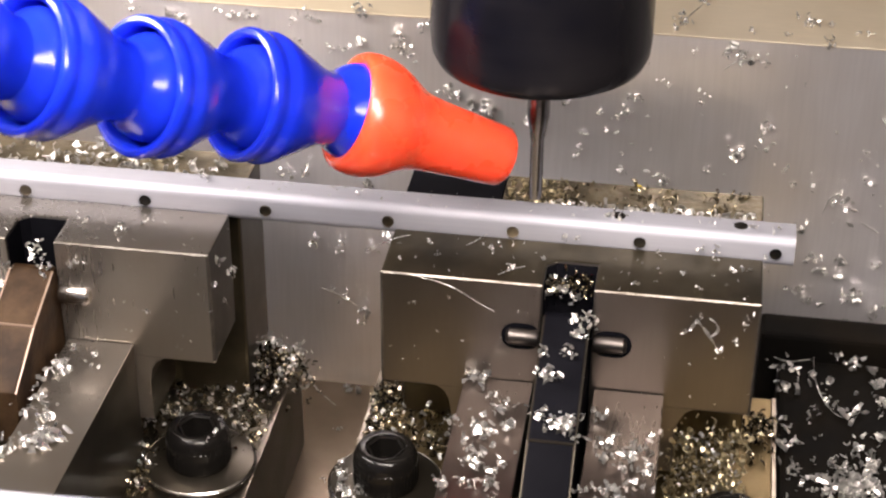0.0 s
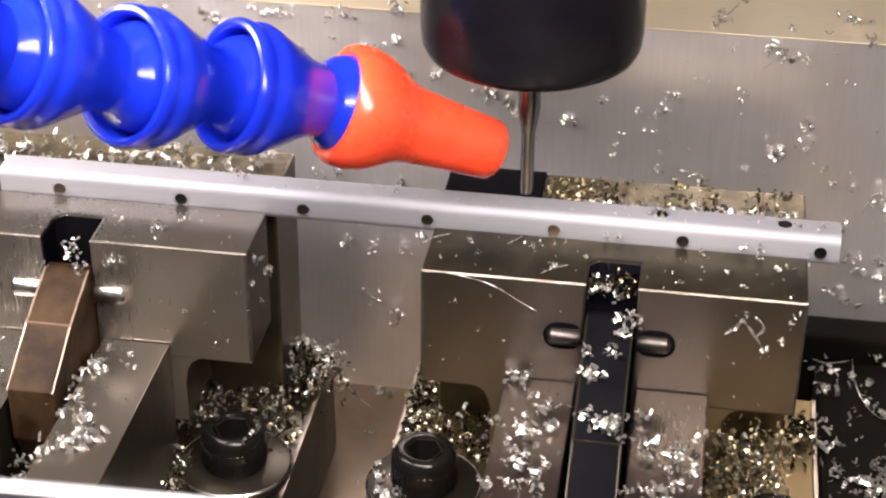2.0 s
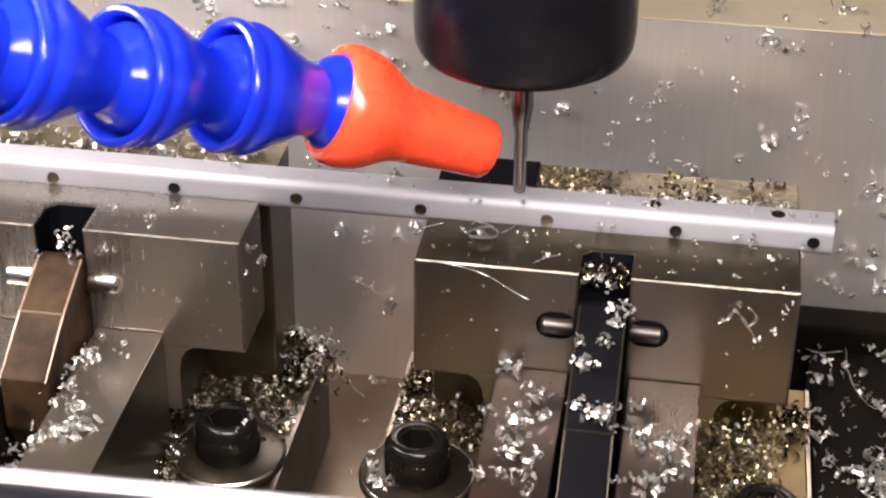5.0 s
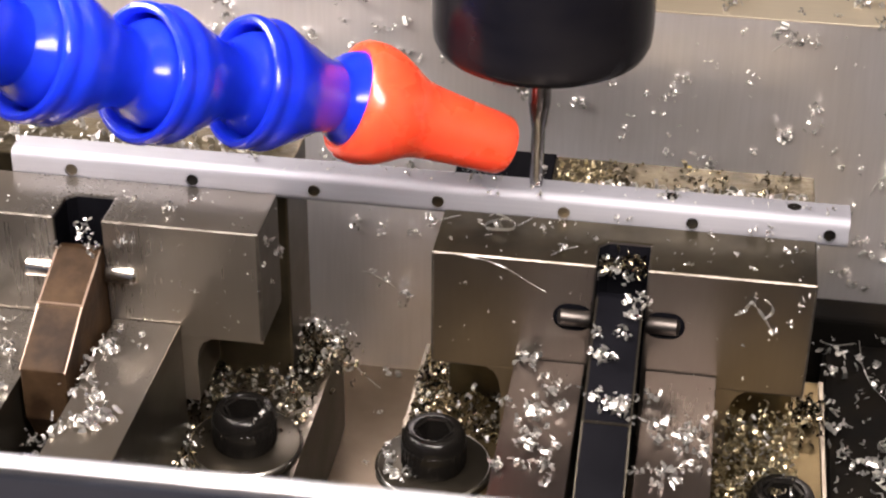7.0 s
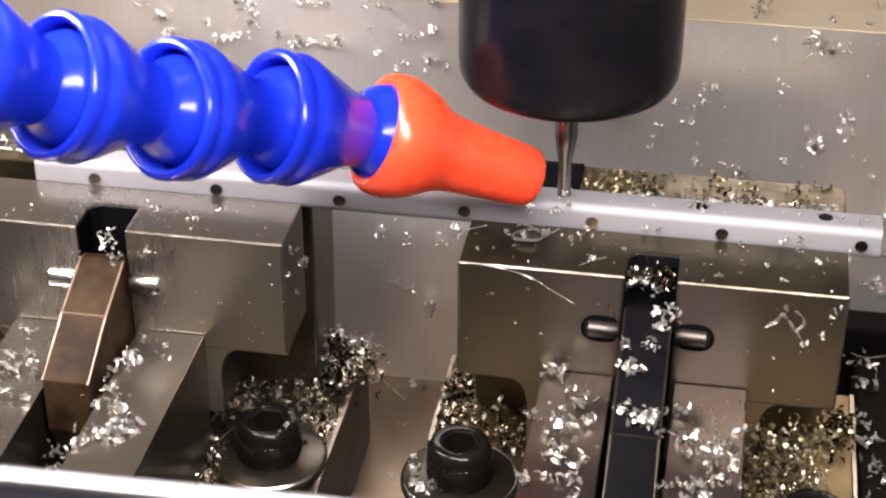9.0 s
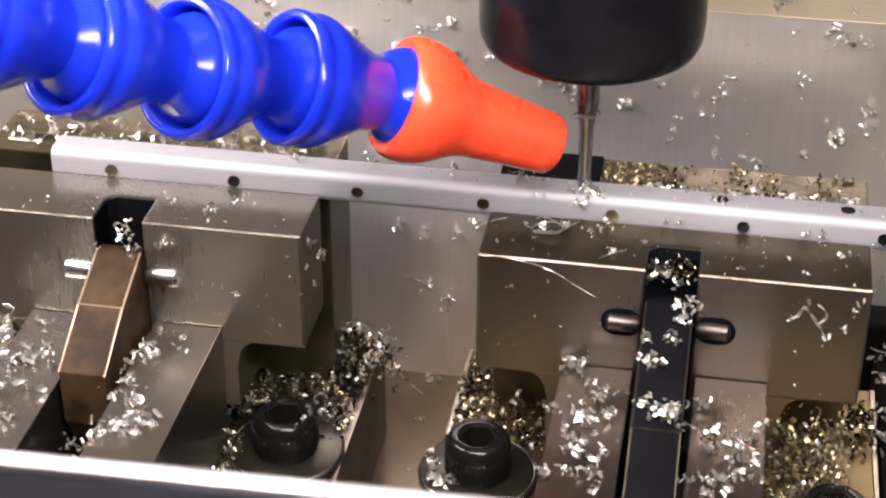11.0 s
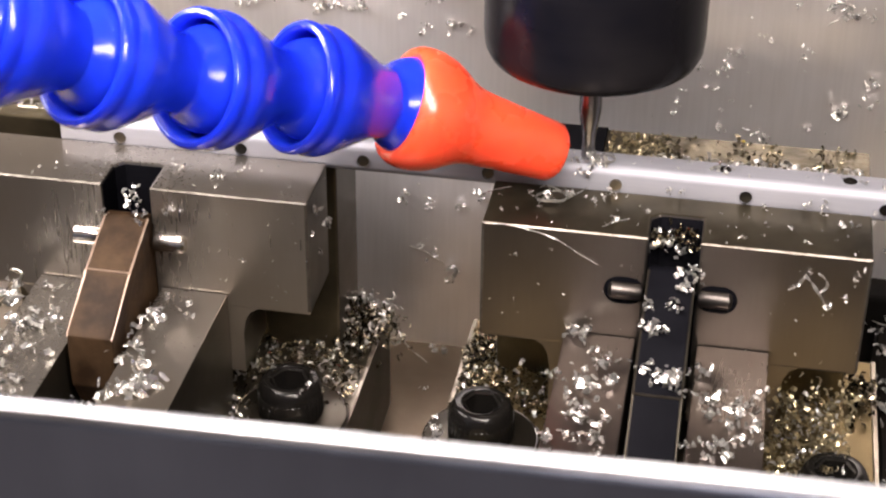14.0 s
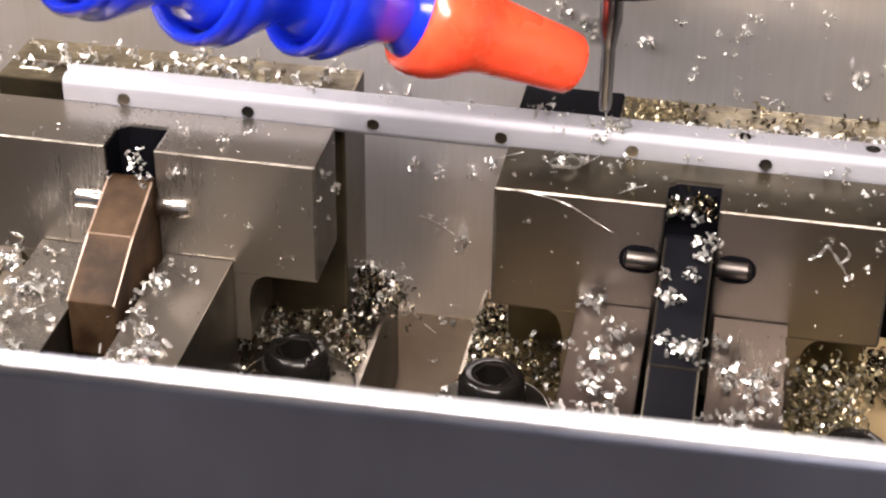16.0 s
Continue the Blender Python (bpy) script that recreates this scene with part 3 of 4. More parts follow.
on_wall = [(-40.3, 11.1, 1.0), (-39.8, 8.4, 0.9), (-28.2, 8.0, 0.8), (-24.7, 9.3, 1.0), (-19.1, 9.7, 0.7), (-15.3, 9.0, 1.0), (-13.3, 8.4, 0.9), (-10.2, 8.1, 1.0), (-8.4, 9.1, 0.9), (6.9, 6.5, 0.9), (1.8, 4.5, 0.5), (-30.8, 7.5, 0.5), (-16.9, 7.3, 0.5), (-3.1, 11.9, 0.5), (10.4, 5.4, 0.4), (84.8, -9.1, 0.5), (66.0, 15.3, 0.4), (60.8, 9.6, 0.4), (55.3, 5.9, 0.4), (47.1, -4.7, 0.4)]
chips_at([(a, 39.3, b, s) for a, b, s in on_wall], "y", "chips on the rear block", "the rear block", 45)
on_wall = [(15.3, 6.4, 0.7), (16.3, 10.8, 0.7), (32.5, -3.3, 0.7), (38.9, -0.3, 0.8), (55.2, 3.1, 0.8), (56.8, 5.4, 0.7), (53.3, -1.0, 0.6), (54.7, -8.7, 0.6), (61.7, -9.5, 0.9), (44.2, 3.8, 0.6), (29.9, 0.4, 1.0), (23.8, 2.9, 0.8), (30.8, 1.9, 0.8)]
chips_at([(a, 39.3, b, s) for a, b, s in on_wall], "y", "chips on the rear block", "the rear block", 47)
on_wall = [(-43.9, 14.3, 0.7), (-24.8, 14.0, 1.1), (-23.4, 12.5, 1.0), (-32.2, 10.8, 0.5), (-32.8, 17.0, 0.9), (-17.0, 16.7, 0.8), (-14.0, 15.9, 0.8), (-12.2, 16.3, 0.7), (-3.4, 16.6, 0.8), (-1.7, 7.3, 0.6), (2.9, 5.8, 0.6), (7.4, 6.9, 0.7)]
chips_at([(a, 39.3, b, s) for a, b, s in on_wall], "y", "chips on the rear block", "the rear block", 61)
on_ledge = [(63.6, 43.4, 1.1), (62.7, 42.1, 0.9), (66.7, 51.9, 1.0), (84.6, 47.0, 1.1), (86.3, 45.7, 1.0), (75.1, 41.5, 0.7), (94.9, 43.5, 0.8), (88.2, 39.6, 0.7), (81.2, 41.8, 0.5)]
chips_at([(a, b, 17.9, s) for a, b, s in on_ledge], "z", "chips on the ledge", "the pale ledge", 50)
on_rails = [(35.6, -13.6, 0.9), (37.3, -13.6, 1.1), (36.7, -15.0, 1.0), (39.8, -19.6, 1.1), (39.1, -23.2, 1.1), (34.9, -26.3, 0.9), (39.1, -26.5, 0.9), (40.7, -28.6, 1.2), (40.1, -30.1, 1.0), (42.7, -20.1, 0.9), (42.6, -24.9, 1.2), (38.6, -34.0, 1.0), (38.1, -35.0, 1.2), (40.4, -33.7, 1.0), (40.8, -37.2, 1.1), (42.0, -38.3, 0.9), (40.4, -40.8, 1.1), (43.0, -34.6, 1.2), (34.8, -41.3, 1.1), (37.4, -29.2, 1.1), (38.1, -39.4, 1.1), (42.6, -43.8, 0.9), (56.9, -20.9, 1.2), (57.7, -27.4, 1.1), (58.3, -28.2, 1.0), (57.4, -31.5, 0.9), (60.2, -32.8, 1.2), (61.0, -32.2, 1.0), (62.1, -26.6, 1.1), (63.2, -27.8, 1.2), (64.8, -26.5, 1.1), (64.4, -31.6, 1.2), (63.0, -36.3, 1.0), (63.8, -36.4, 1.2), (55.2, -39.0, 1.0), (57.9, -40.6, 1.2), (59.9, -39.8, 1.2), (61.0, -39.2, 0.9), (61.7, -29.9, 0.9)]
chips_at([(a, b, -19.0, s) for a, b, s in on_rails], "z", "chips on the clamp rails", "a clamp rail", 80)
on_left_rails = [(-28.6, -22.0, 0.9), (-27.9, -21.1, 1.3), (-24.3, -20.2, 1.0), (-30.3, -25.2, 1.1), (-29.5, -24.0, 1.0), (-29.6, -31.7, 1.1), (-27.3, -33.2, 1.0), (-29.0, -30.0, 1.0), (-26.6, -34.5, 1.1), (-30.1, -33.7, 1.1), (-25.6, -41.9, 1.3), (-25.4, -39.1, 1.2), (-25.2, -40.5, 1.3), (-26.4, -41.2, 1.3), (-23.9, -39.3, 1.3), (-29.6, -43.6, 1.2), (-47.4, -23.6, 0.9), (-44.1, -25.1, 1.3), (-42.9, -26.5, 1.3), (-46.4, -18.0, 1.3), (-46.8, -29.2, 1.1), (-43.9, -35.2, 1.2), (-52.5, -20.2, 0.9), (-52.5, -21.8, 1.3), (-48.9, -28.6, 1.1), (-43.5, -41.4, 1.0), (-42.8, -44.6, 0.8)]
on_left_rails += [(-53.0, -20.0, 2.1), (-54.2, -23.0, 2.0), (-50.5, -30.0, 1.7), (-49.6, -34.0, 1.9), (-48.5, -38.0, 1.8), (-47.2, -41.0, 1.7), (-46.0, -27.0, 1.5)]
chips_at([(a, b, -19.0, s) for a, b, s in on_left_rails], "z", "chips on the clamp rails", "a clamp rail", 110)
on_lever = [(47.4, -8.3, -3.9), (48.6, -9.3, -4.3), (47.0, -10.3, -4.8), (50.7, -10.5, -4.9), (50.2, -11.5, -5.3), (53.3, -13.7, -6.2), (52.8, -15.0, -6.8), (52.1, -16.3, -7.4), (52.7, -16.9, -7.6), (53.6, -14.3, -6.5), (51.1, -19.8, -8.9), (48.1, -23.5, -10.5), (49.9, -23.9, -10.6), (48.2, -29.7, -13.1), (49.1, -30.7, -13.6), (50.3, -31.7, -14.0), (51.3, -31.0, -13.7), (52.4, -31.2, -13.8), (53.1, -29.7, -13.2), (52.7, -32.6, -14.4), (47.0, -20.1, -9.0)]
chips_at([(a, b, c + 0.2, 1.0) for a, b, c in on_lever], "z", "chips on the black lever", "the black lever", 130)
on_jaw_face = [(73.4, -9.4, 0.6), (75.9, -7.9, 0.5), (77.2, -4.0, 0.6), (70.2, -3.9, 0.4), (68.3, -6.7, 0.3)]
chips_at([(a, -13.3, b, s) for a, b, s in on_jaw_face], "y", "chips on the jaw face", "the jaw face", 140)
on_left_face = [(-27.8, -3.7, 0.6), (-28.3, -4.7, 0.5), (-26.0, -3.5, 0.4), (-16.6, -12.3, 0.4)]
chips_at([(a, -13.3, b, s) for a, b, s in on_left_face], "y", "chips on the jaw face", "the jaw face", 142)
on_jaw_side = [(-9.5, -3.5, 0.6), (-9.0, -4.6, 0.5), (-10.6, -7.5, 0.5), (-3.2, -9.8, 0.5), (-6.5, -13.5, 0.4), (-2.0, -3.0, 0.6), (-1.0, -11.0, 0.6)]
chips_at([(-5.85, a, b, s) for a, b, s in on_jaw_side], "y", "chips on the jaw side", "the dark jaw side", 146)
on_jaw_top = [(37.2, -3.8, 0.4), (40.9, -9.1, 0.5), (67.2, -6.3, 0.4), (74.9, -4.2, 0.5), (69.9, -10.7, 0.4), (45.4, -5.8, 0.4), (-28.1, -6.5, 0.7), (-21.5, -8.0, 0.8), (-18.6, -5.3, 0.4), (63.0, -1.2, 0.4), (27.3, -3.7, 0.4)]
chips_at([(a, b, -1.0, s) for a, b, s in on_jaw_top], "z", "chips on the jaw tops", "the jaw top", 150)

# chips that the drill throws out: place, size, and the second at which each one leaves the hole
FRESH = [(28.5, -1.7, 2.9, 0.8, 2.6), (30.2, -4.1, -1.0, 0.9, 3.0), (39.5, -1.5, -1.0, 0.8, 6.2), (36.1, -0.3, 2.9, 0.8, 3.3), (34.4, -0.2, 1.5, 0.9, 7.0), (37.7, 0.9, 2.9, 0.7, 10.4), (35.0, 2.2, 2.9, 0.8, 5.9), (26.5, 4.9, 3.0, 1.5, 6.3), (24.7, 4.2, 3.0, 1.3, 6.4), (28.7, 3.6, 3.0, 1.2, 6.6), (35.0, 1.0, 3.0, 1.3, 7.2), (36.6, 1.6, 3.0, 1.4, 9.9), (33.8, 1.2, 3.0, 1.1, 10.0), (35.4, -0.25, 1.4, 1.2, 9.2), (39.0, -1.8, -0.9, 1.2, 6.9), (32.9, -3.4, -0.9, 1.4, 7.3), (30.0, -5.5, -0.9, 1.3, 8.8)]
fresh_chips = []
for k, (x, y, z, s, t0) in enumerate(FRESH):
    ob = new("metal_chip", VARIANTS[(3 * k + 1) % len(VARIANTS)])
    ob.scale = (s, s, s)
    tagged(ob, "fresh bright aluminium chip thrown out by the drill", "metal chip", "fresh chips")
    fresh_chips.append((ob, x, y, z, t0))


def curl(radius, turns, width):
    """A thin ribbon wound into a loose ring."""
    bm = bmesh.new()
    prev, n = None, 30
    for i in range(n + 1):
        a = 2 * math.pi * turns * i / n
        r = radius * (1 + 0.12 * math.sin(2.3 * a))
        w = width * (0.35 + 0.65 * math.sin(math.pi * (i + 0.5) / (n + 1)))
        z = 0.9 * i / n + 0.2 * math.sin(1.7 * a)
        ring = [bm.verts.new(((r + e) * math.cos(a), (r + e) * math.sin(a), z + f)) for e, f in ((0, -w / 2), (0.07, -w / 2), (0.07, w / 2), (0, w / 2))]
        for q in range(4 if prev else 0):
            bm.faces.new((prev[q], prev[(q + 1) % 4], ring[(q + 1) % 4], ring[q]))
        if prev is None:
            bm.faces.new(ring)
        prev = ring
    bm.faces.new(prev[::-1])
    ob = link_mesh("metal_curl", bm, CHIP, None, "", (HEAD_X, 3.0, -0.4))
    return tagged(ob, "loose ring of bright swarf caught round the drill", "metal chip", "fresh chips")


# rings of swarf: the second at which each one climbs the drill, the one at which it drops, and where it comes to rest
CURLS = [(curl(2.1, 1.4, 0.5), 3.2, 4.4, (30.6, -4.6, -0.85)), (curl(1.8, 1.1, 0.4), 9.7, 13.7, (37.6, 1.4, 3.2))]
by_lever = [(-33.7, -2.5, 0.8), (-32.9, -3.9, 0.8), (-33.0, -1.2, 0.7), (-38.9, -5.8, 0.7), (-32.9, -6.7, 0.8), (-33.7, -5.2, 0.7), (-34.2, -3.6, 0.7)]
chips_at([(a, -14, b, s) for a, b, s in by_lever], "z", "chips by the brown lever", "the brown lever", 158)
on_black = [(88.5, 25.0, 1.2), (86.2, 20.8, 1.0), (87.7, 28.0, 1.0), (96.7, 31.3, 1.1), (98.9, 29.9, 1.1), (101.8, 33.6, 1.0), (97.2, 15.1, 1.2), (94.4, 17.1, 0.8), (84.7, 27.5, 0.8), (86.2, 10.8, 0.9), (86.6, 4.5, 1.2), (87.5, -2.2, 1.2), (92.1, -3.7, 1.2), (94.9, -0.2, 1.4), (98.8, 5.0, 1.5), (100.0, 0.6, 1.5), (97.1, -2.9, 1.4), (101.6, 7.0, 1.3), (102.4, 25.2, 1.3), (100.7, -3.8, 1.4), (91.1, -6.8, 1.1), (103.1, 18.6, 1.0)]
chips_at([(a, b, -40.0, s) for a, b, s in on_black], "z", "chips on the black plate", "the black plate", 160)
on_bar_front = [(48.3, 0.2, 0.4), (50.1, 0.2, 0.4), (69.5, 0.0, 0.5), (72.0, 0.5, 0.5), (77.5, -2.0, 0.5), (79.2, -2.1, 0.5), (79.5, -0.5, 0.4)]
chips_at([(a, -0.1, b, s) for a, b, s in on_bar_front], "y", "chips on the bar", "the bar front", 170)
on_bar_top = [(-10.1, 3.4, 0.8), (14.8, 2.6, 0.5), (55.0, 2.5, 0.7), (57.7, 2.0, 0.6), (77.0, 2.3, 0.6), (80.5, 2.0, 0.6), (56.7, 3.6, 0.4)]
chips_at([(a, b, 2.95, s) for a, b, s in on_bar_top], "z", "chips on the bar", "the bar top", 175)
on_gap_floor = [(5.0, 37.4, 0.8), (5.4, 24.6, 0.5), (11.6, 15.2, 0.5), (6.0, 9.2, 0.5), (8.9, 8.1, 0.6)]
chips_at([(a, b, -61.5, s) for a, b, s in on_gap_floor], "z", "chips on the base plate", "the base plate", 180)
on_washer = [(15.2, -17.5, 1.2), (16.5, -19.5, 1.1), (18.5, -19.9, 1.0), (14.1, -14.0, 0.8)]
chips_at([(a, b, -39.9, s) for a, b, s in on_washer], "z", "chips on the washers", "the washer", 185)
on_head = [(-5.9, -17.1, 0.7), (-13.0, -12.4, 0.5), (-5.6, -13.4, 0.6)]
chips_at([(a, b, -33.0, s) for a, b, s in on_head], "z", "chips on the screws", "the screw head", 190)


# ---- loose beds of slivers ----
swarf("metal_chips", 130, level(-26, -1.5, -10, 12, -40.9, 1.0), 0.6, 1.7, CHIP, "bright slivers on top of the oily bed", 31)
swarf("metal_chips", 800, level(-27, -0.8, -11.5, 12, -41.4, 1.0), 0.5, 1.7, CHIPOLD, "dark oily aluminium slivers bedded on the clamp flange", 1)
swarf("metal_chips", 130, level(-19.2, -15.5, -26, -13.6, -41.3, 1.2), 0.5, 1.6, CHIPOLD, "oily slivers strewn along the rail foot", 43)
swarf("metal_chips", 22, level(-19, -15.5, -24, -13.6, -40.9, 1.2), 0.6, 1.6, CHIP, "bright slivers strewn along the rail foot", 44)
swarf("metal_chips", 110, heap(-3, 12, 8, 8, -39, 6.5), 0.6, 1.8, CHIP, "bright slivers on the heap", 32)
swarf("metal_chips", 420, heap(-3, 11, 9, 9, -41.5, 8), 0.6, 1.8, CHIPOLD, "heaped aluminium slivers beside the rear jaw", 2)
swarf("metal_chips", 60, level(16, 33, -8, 12, -40.9, 0.8), 0.6, 1.7, CHIP, "bright slivers under the jaw arch", 34)
swarf("metal_chips", 260, level(15.6, 20.5, -12, 16, -41.4, 0.7), 0.6, 1.7, CHIPOLD, "oily slivers along the flange edge", 45)
swarf("metal_chips", 420, level(16, 33, -8, 12, -41.4, 0.8), 0.6, 1.9, CHIPOLD, "oily aluminium slivers under the jaw arch", 3)
swarf("metal_chips", 90, level(67, 78, -14, 12, -40.9, 0.9), 0.6, 1.7, CHIP, "bright slivers on top of the golden bed", 33)
swarf("metal_chips", 700, level(67, 79, -30, 12, -41.4, 0.9), 0.5, 1.7, GOLDCHIP, "golden oily slivers bedded on the outer flange", 4)
swarf("metal_chips", 420, slope(66.5, 79.5, -25, -11.5, -41.3, 1.32), 0.5, 1.6, GOLDCHIP, "golden oily slivers banked against the jaw foot", 41)
swarf("metal_chips", 50, slope(67, 79, -25, -12.5, -41.0, 1.3), 0.6, 1.6, CHIP, "bright slivers on the golden bank", 42)
swarf("metal_chips", 170, heap(82, 8, 5, 8, -41.5, 4), 0.7, 1.8, CHIPOLD, "slivers heaped at the flange corner", 5)
swarf("metal_chips", 150, level(45, 78, 6.4, 12, -1.0, 0.6), 0.8, 2.4, CHIP, "bright slivers piled on the rear jaw", 6)
swarf("metal_chips", 260, level(37.5, 47, 7, 20, -1.15, 0.08), 0.5, 1.2, GOLDCHIP, "golden slivers crusted flat beside the insert", 47)
swarf("metal_chips", 170, level(46, 76, 7, 20, -1.1, 0.25), 0.6, 1.7, CHIPOLD, "golden slivers crusted on the rear jaw", 7)
swarf("metal_chips", 160, level(-66, -8, 8, 19, -1.1, 0.6), 0.9, 2.8, CHIP, "bright slivers on the rear jaw", 8)
swarf("metal_chips", 50, level(47, 53.5, -12, -6.5, -3.5, 0.8), 0.8, 1.9, CHIPOLD, "slivers caught in the lever slot", 9)
swarf("metal_chips", 120, level(45.8, 54.6, -60, -47, -36.5, 2.0), 0.9, 2.2, CHIP, "slivers lying in the slot before the lever", 10)
swarf("metal_chips", 90, level(-39.5, -30.6, -46, -34, -36.5, 2.5), 0.9, 2.4, CHIP, "slivers lying in the slot before the lever", 11)
swarf("metal_chips", 90, slope(-39.2, -31, -46, -33.8, -35.5, 0.7), 0.8, 1.9, CHIP, "white slivers heaped in the slot under the lever", 46)
swarf("metal_chips", 200, heap(98, -8, 11, 12, -40.1, 3), 0.9, 2.4, CHIP, "bright slivers heaped on the black plate", 12)
swarf("metal_chips", 130, level(86, 110, -30, 26, -40.1, 0.3), 0.8, 2.2, CHIP, "bright slivers scattered on the black plate", 13)
swarf("metal_chips", 90, upright(-60, 105, -30, 16, 39.4), 0.3, 0.8, CHIP, "tiny slivers stuck on the rear block", 14)
swarf("metal_chips", 160, level(0.5, 14, -60, 0, -61.5, 0.3), 0.4, 1.2, CHIPOLD, "fine slivers on the base plate between the clamps", 15)
swarf("metal_chips", 26, level(22, 45.5, -12.5, -0.5, -1.0, 0.15), 0.3, 0.8, CHIP, "tiny slivers on the jaw top", 26)
swarf("metal_chips", 28, level(54.8, 79, -12.5, -0.5, -1.0, 0.15), 0.3, 0.8, CHIP, "tiny slivers on the jaw top", 16)
swarf("metal_chips", 16, level(-60, -39.8, -12.5, -0.5, -1.0, 0.15), 0.3, 0.7, CHIP, "tiny slivers on the jaw top", 27)
swarf("metal_chips", 24, level(-30.5, -7, -12.5, -0.5, -1.0, 0.15), 0.3, 0.7, CHIP, "tiny slivers on the jaw top", 17)
swarf("metal_chips", 70, level(-5, 78, 1, 6, 2.9, 0.1), 0.3, 0.7, CHIP, "tiny slivers on the bar", 18)
swarf("metal_chips", 14, upright(22, 45.5, -20, -3, -13.2), 0.2, 0.6, CHIP, "tiny slivers stuck on the jaw face", 28)
swarf("metal_chips", 12, upright(60.5, 79, -20, -3, -13.2), 0.2, 0.6, CHIP, "tiny slivers stuck on the jaw face", 19)
swarf("metal_chips", 22, upright(-29, -6, -20, -3, -13.2), 0.2, 0.6, CHIP, "tiny slivers stuck on the jaw face", 20)

bm = bmesh.new()
chip_mesh(bm, random.Random(9), 1.4, Matrix.Identity(4))
tagged(link_mesh("yellow_fleck", bm, YELLOW, None, "", (59.2, 16.8, 0.4)), "small yellow plastic fleck among the chips", "fleck")


def long_sliver(points, label, half=0.085):
    """A thin twisted ribbon through a few points."""
    bm = bmesh.new()
    pts = [Vector(p) for p in points]
    o = pts[0]
    dense = []
    for i in range(len(pts) - 1):
        p0, p1, p2, p3 = pts[max(i - 1, 0)], pts[i], pts[i + 1], pts[min(i + 2, len(pts) - 1)]
        for k in range(8):
            u = k / 8
            dense.append(0.5 * ((2 * p1) + (p2 - p0) * u + (2 * p0 - 5 * p1 + 4 * p2 - p3) * u * u + (3 * p1 - p0 - 3 * p2 + p3) * u ** 3))
    dense.append(pts[-1])
    prev = None
    n = len(dense)
    for i, p in enumerate(dense):
        d = (dense[min(i + 1, n - 1)] - dense[max(i - 1, 0)]).normalized()
        a = d.orthogonal().normalized()
        a.rotate(Matrix.Rotation(i * 0.22, 3, d))
        b = d.cross(a)
        w = half * (0.3 + math.sin(math.pi * (i + 0.5) / n))
        ring = [bm.verts.new(p - o + a * s * w + b * q * 0.045) for s, q in ((-1, -1), (1, -1), (1, 1), (-1, 1))]
        if prev:
            for q in range(4):
                bm.faces.new((prev[q], prev[(q + 1) % 4], ring[(q + 1) % 4], ring[q]))
        else:
            bm.faces.new(ring)
        prev = ring
    bm.faces.new(prev[::-1])
    ob = link_mesh("metal_sliver", bm, CHIP, None, label, tuple(o))
    tagged(ob, label, "metal chip", "long slivers")


long_sliver([(22.8, -13.4, -0.9), (28.0, -13.4, -1.4), (32.4, -13.4, -2.6), (35.9, -13.4, -4.7), (39.0, -13.4, -6.4)], "long thin aluminium sliver hanging over the jaw edge")
long_sliver([(91.7, 31.3, -39.6), (91.9, 24.6, -39.6), (93.2, 18.4, -39.6), (96.0, 13.9, -39.6), (100.1, 16.2, -39.6)], "long curled aluminium sliver on the black plate")
long_sliver([(84.7, 30.2, -39.6), (87.2, 29.1, -39.6), (91.2, 30.5, -39.6)], "thin aluminium sliver on the black plate")
long_sliver([(-0.2, 17.2, -42.0), (2.2, 14.9, -42.0), (4.8, 10.5, -42.0), (9.2, 6.1, -42.0)], "thin sliver sticking out from the flange edge")
long_sliver([(67.5, -13.5, -7.3), (68.8, -13.6, -6.4), (69.7, -13.7, -4.7), (70.7, -13.7, -5.6), (72.0, -13.6, -7.4), (73.2, -13.5, -9.4)], "curled aluminium sliver stuck on the jaw face", 0.26)
long_sliver([(71.6, -13.5, -4.0), (72.6, -13.7, -4.7), (73.0, -13.8, -5.9), (72.1, -13.5, -7.3)], "curled aluminium sliver stuck on the jaw face", 0.24)
long_sliver([(-0.4, 39.2, -39.6), (2.9, 39.2, -40.8), (6.4, 39.2, -43.0)], "thin sliver stuck on the rear block")
long_sliver([(62.3, 39.1, 18.7), (64.8, 46.6, 18.7), (67.3, 52.6, 18.7)], "thin straight sliver on the ledge")
long_sliver([(70.9, 39.3, 11.9), (72.7, 39.3, 13.5), (74.3, 39.3, 15.1)], "thin sliver stuck on the rear block")
long_sliver([(90.5, 39.2, -14.6), (91.6, 39.2, -11.2), (93.2, 39.2, -9.9)], "thin sliver stuck on the rear block")
long_sliver([(97.5, 39.2, -15.6), (99.1, 39.2, -16.6), (100.6, 39.2, -17.3)], "thin sliver stuck on the rear block")
long_sliver([(19.2, -6.4, -0.8), (21.4, -3.9, -0.8), (24.0, -2.1, -0.8)], "straight sliver lying on the jaw top")
long_sliver([(33.2, -3.8, -0.8), (34.7, -1.9, -0.8), (36.2, 0.5, -0.8)], "straight sliver lying on the jaw top")
long_sliver([(39.2, -11.6, -0.8), (41.1, -9.6, -0.8), (43.1, -8.4, -0.8)], "straight sliver lying on the jaw top")
long_sliver([(-38.3, -20.0, -11.0), (-36.9, -20.0, -10.3), (-35.6, -20.0, -11.5)], "curled sliver on the brown lever")


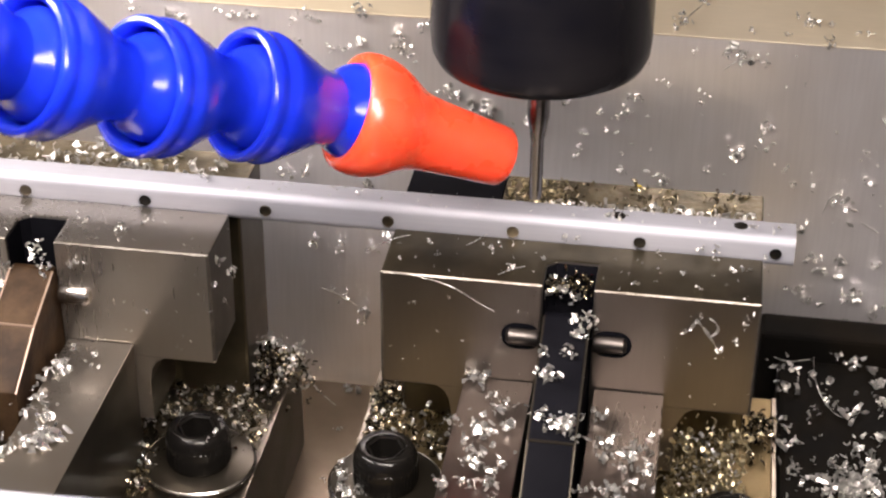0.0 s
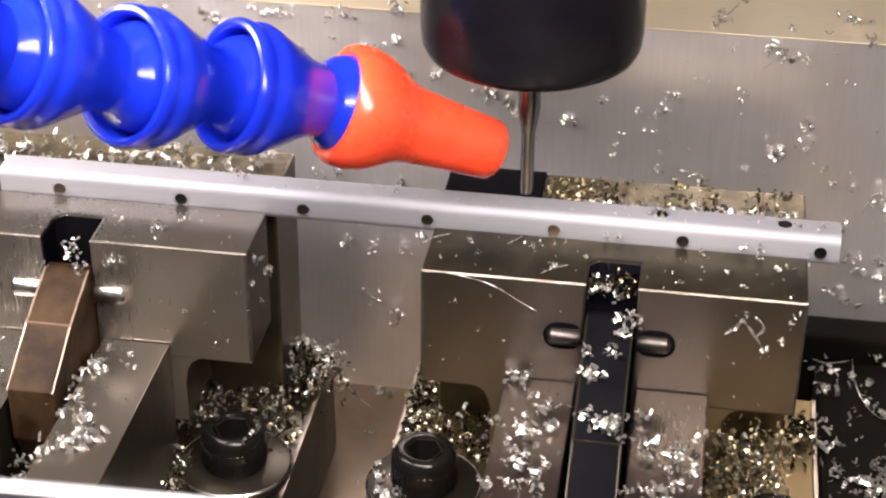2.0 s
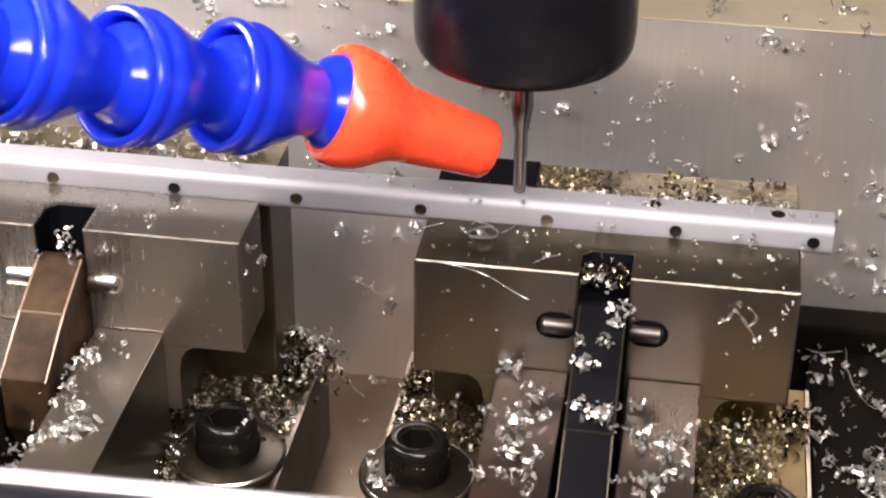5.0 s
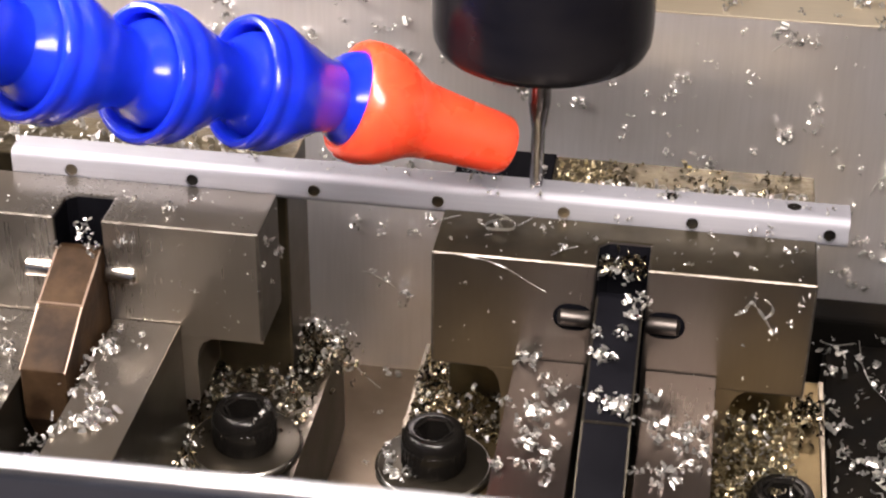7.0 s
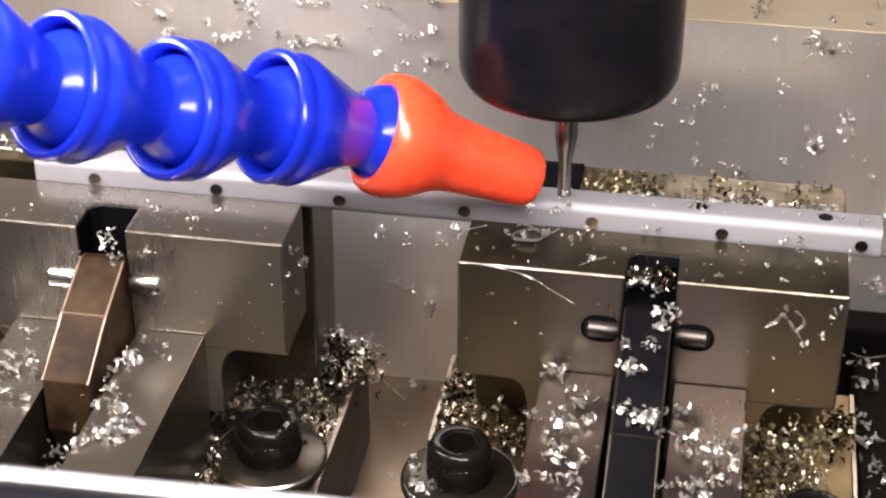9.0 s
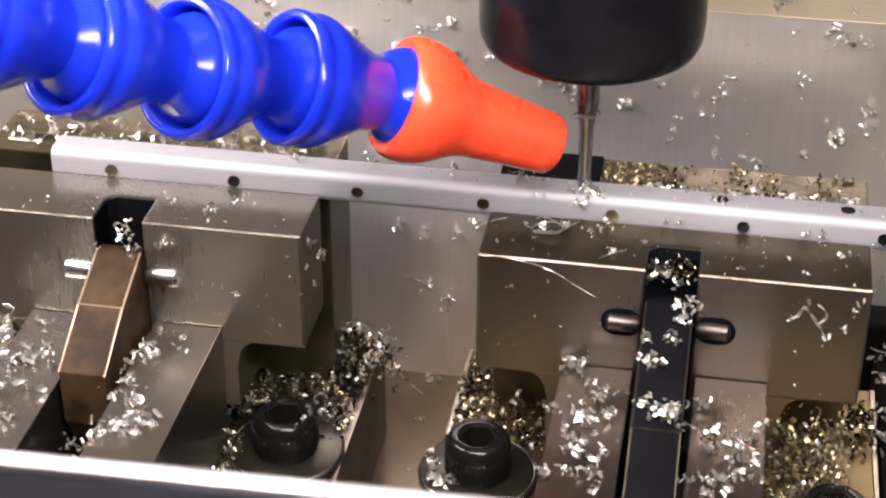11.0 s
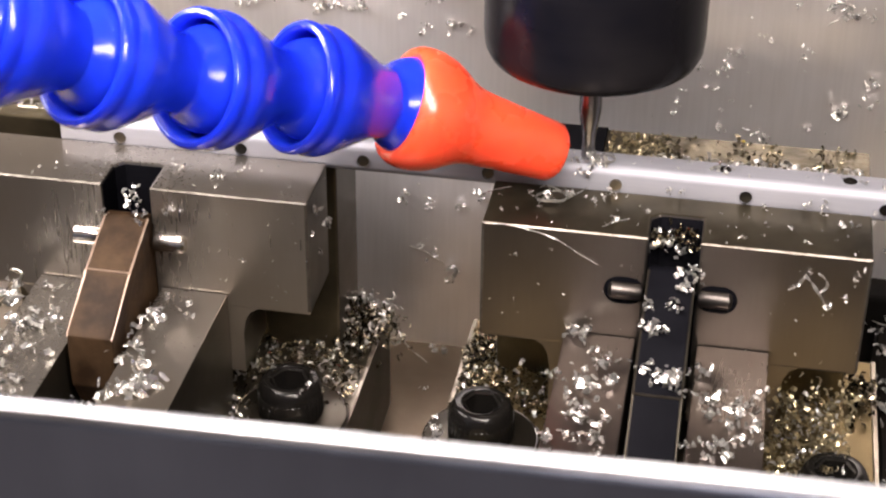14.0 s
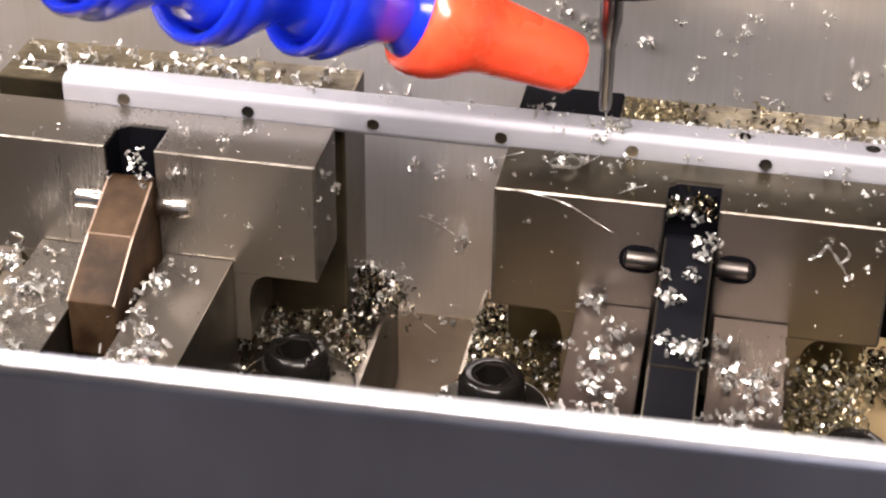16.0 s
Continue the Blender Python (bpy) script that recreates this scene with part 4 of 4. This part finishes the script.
# ---- movements ----
HEAD = [
        (0, 43.1, 21.4),
        (0.5, 41.1, 21.4),
        (1, 39.1, 21.4),
        (1.5, 37.1, 21.4),
        (1.9, 35.45, 21.4),
        (2, 35.2, 21.4),
        (2.1, 35.2, 21.2),
        (2.5, 35.2, 19.5),
        (3, 35.2, 17.4),
        (3.2, 35.2, 16.8),
        (3.35, 35.2, 16.9),
        (3.5, 35.2, 17.5),
        (3.7, 35.2, 18.2),
        (4.35, 35.2, 21.1),
        (4.5, 35.2, 21.4),
        (4.65, 35.2, 21),
        (5.8, 35.2, 15.8),
        (5.95, 35.2, 15.2),
        (6.1, 35.2, 15.4),
        (6.5, 35.2, 16.9),
        (7, 35.2, 19.1),
        (7.5, 35.2, 21.3),
        (7.58, 35.2, 21.4),
        (7.66, 35.2, 21.2),
        (8, 35.2, 19.8),
        (8.2, 35.2, 18.9),
        (9.4, 35.2, 13.6),
        (9.5, 35.2, 13.4),
        (9.6, 35.2, 13.6),
        (10.3, 35.2, 16.5),
        (10.5, 35.2, 17.3),
        (11, 35.2, 19.5),
        (11.45, 35.2, 21.3),
        (11.55, 35.2, 21.5),
        (11.65, 35.2, 21.1),
        (12, 35.2, 19.2),
        (12.5, 35.2, 17),
        (13, 35.2, 14.8),
        (13.5, 35.2, 12.8),
        (13.7, 35.2, 12.2),
        (13.8, 35.2, 12.2),
        (14, 35.2, 12.8),
        (14.5, 35.2, 15.1),
        (15, 35.2, 17.3),
        (15.5, 35.2, 19.5),
        (16, 35.2, 21.6),
]


def motions():
    for ob in (spindle, hose):
        walk(ob, [(t, Matrix.Translation(world_point(x, HEAD_Y, z + 0.3))) for t, x, z in HEAD])

    for ob, x, y, z, t0 in fresh_chips:
        hole, rest = Matrix.Translation(world_point(HEAD_X, 3.2, -0.4)), Matrix.Translation(world_point(x, y, z))
        over = Matrix.Translation(world_point((x + HEAD_X) / 2, (y + 3) / 2, max(z, 3) + 4))
        turn = Matrix.Rotation(x, 4, "Z")
        walk(ob, [(0, hole @ turn), (t0, hole @ turn), (t0 + 0.12, over @ turn), (t0 + 0.26, rest @ turn), (16, rest @ turn)])

    for ob, up_at, off_at, rest in CURLS:
        hole = Matrix.Translation(world_point(HEAD_X, 3.0, -0.4))
        ride = [(t, Matrix.Translation(world_point(x, HEAD_Y, z - 4.5))) for t, x, z in HEAD if up_at <= t <= off_at]
        drop = Matrix.Translation(world_point(*rest))
        walk(ob, [(0, hole), (up_at - 0.15, hole)] + ride + [(off_at + 0.3, drop), (16, drop)])


motions()
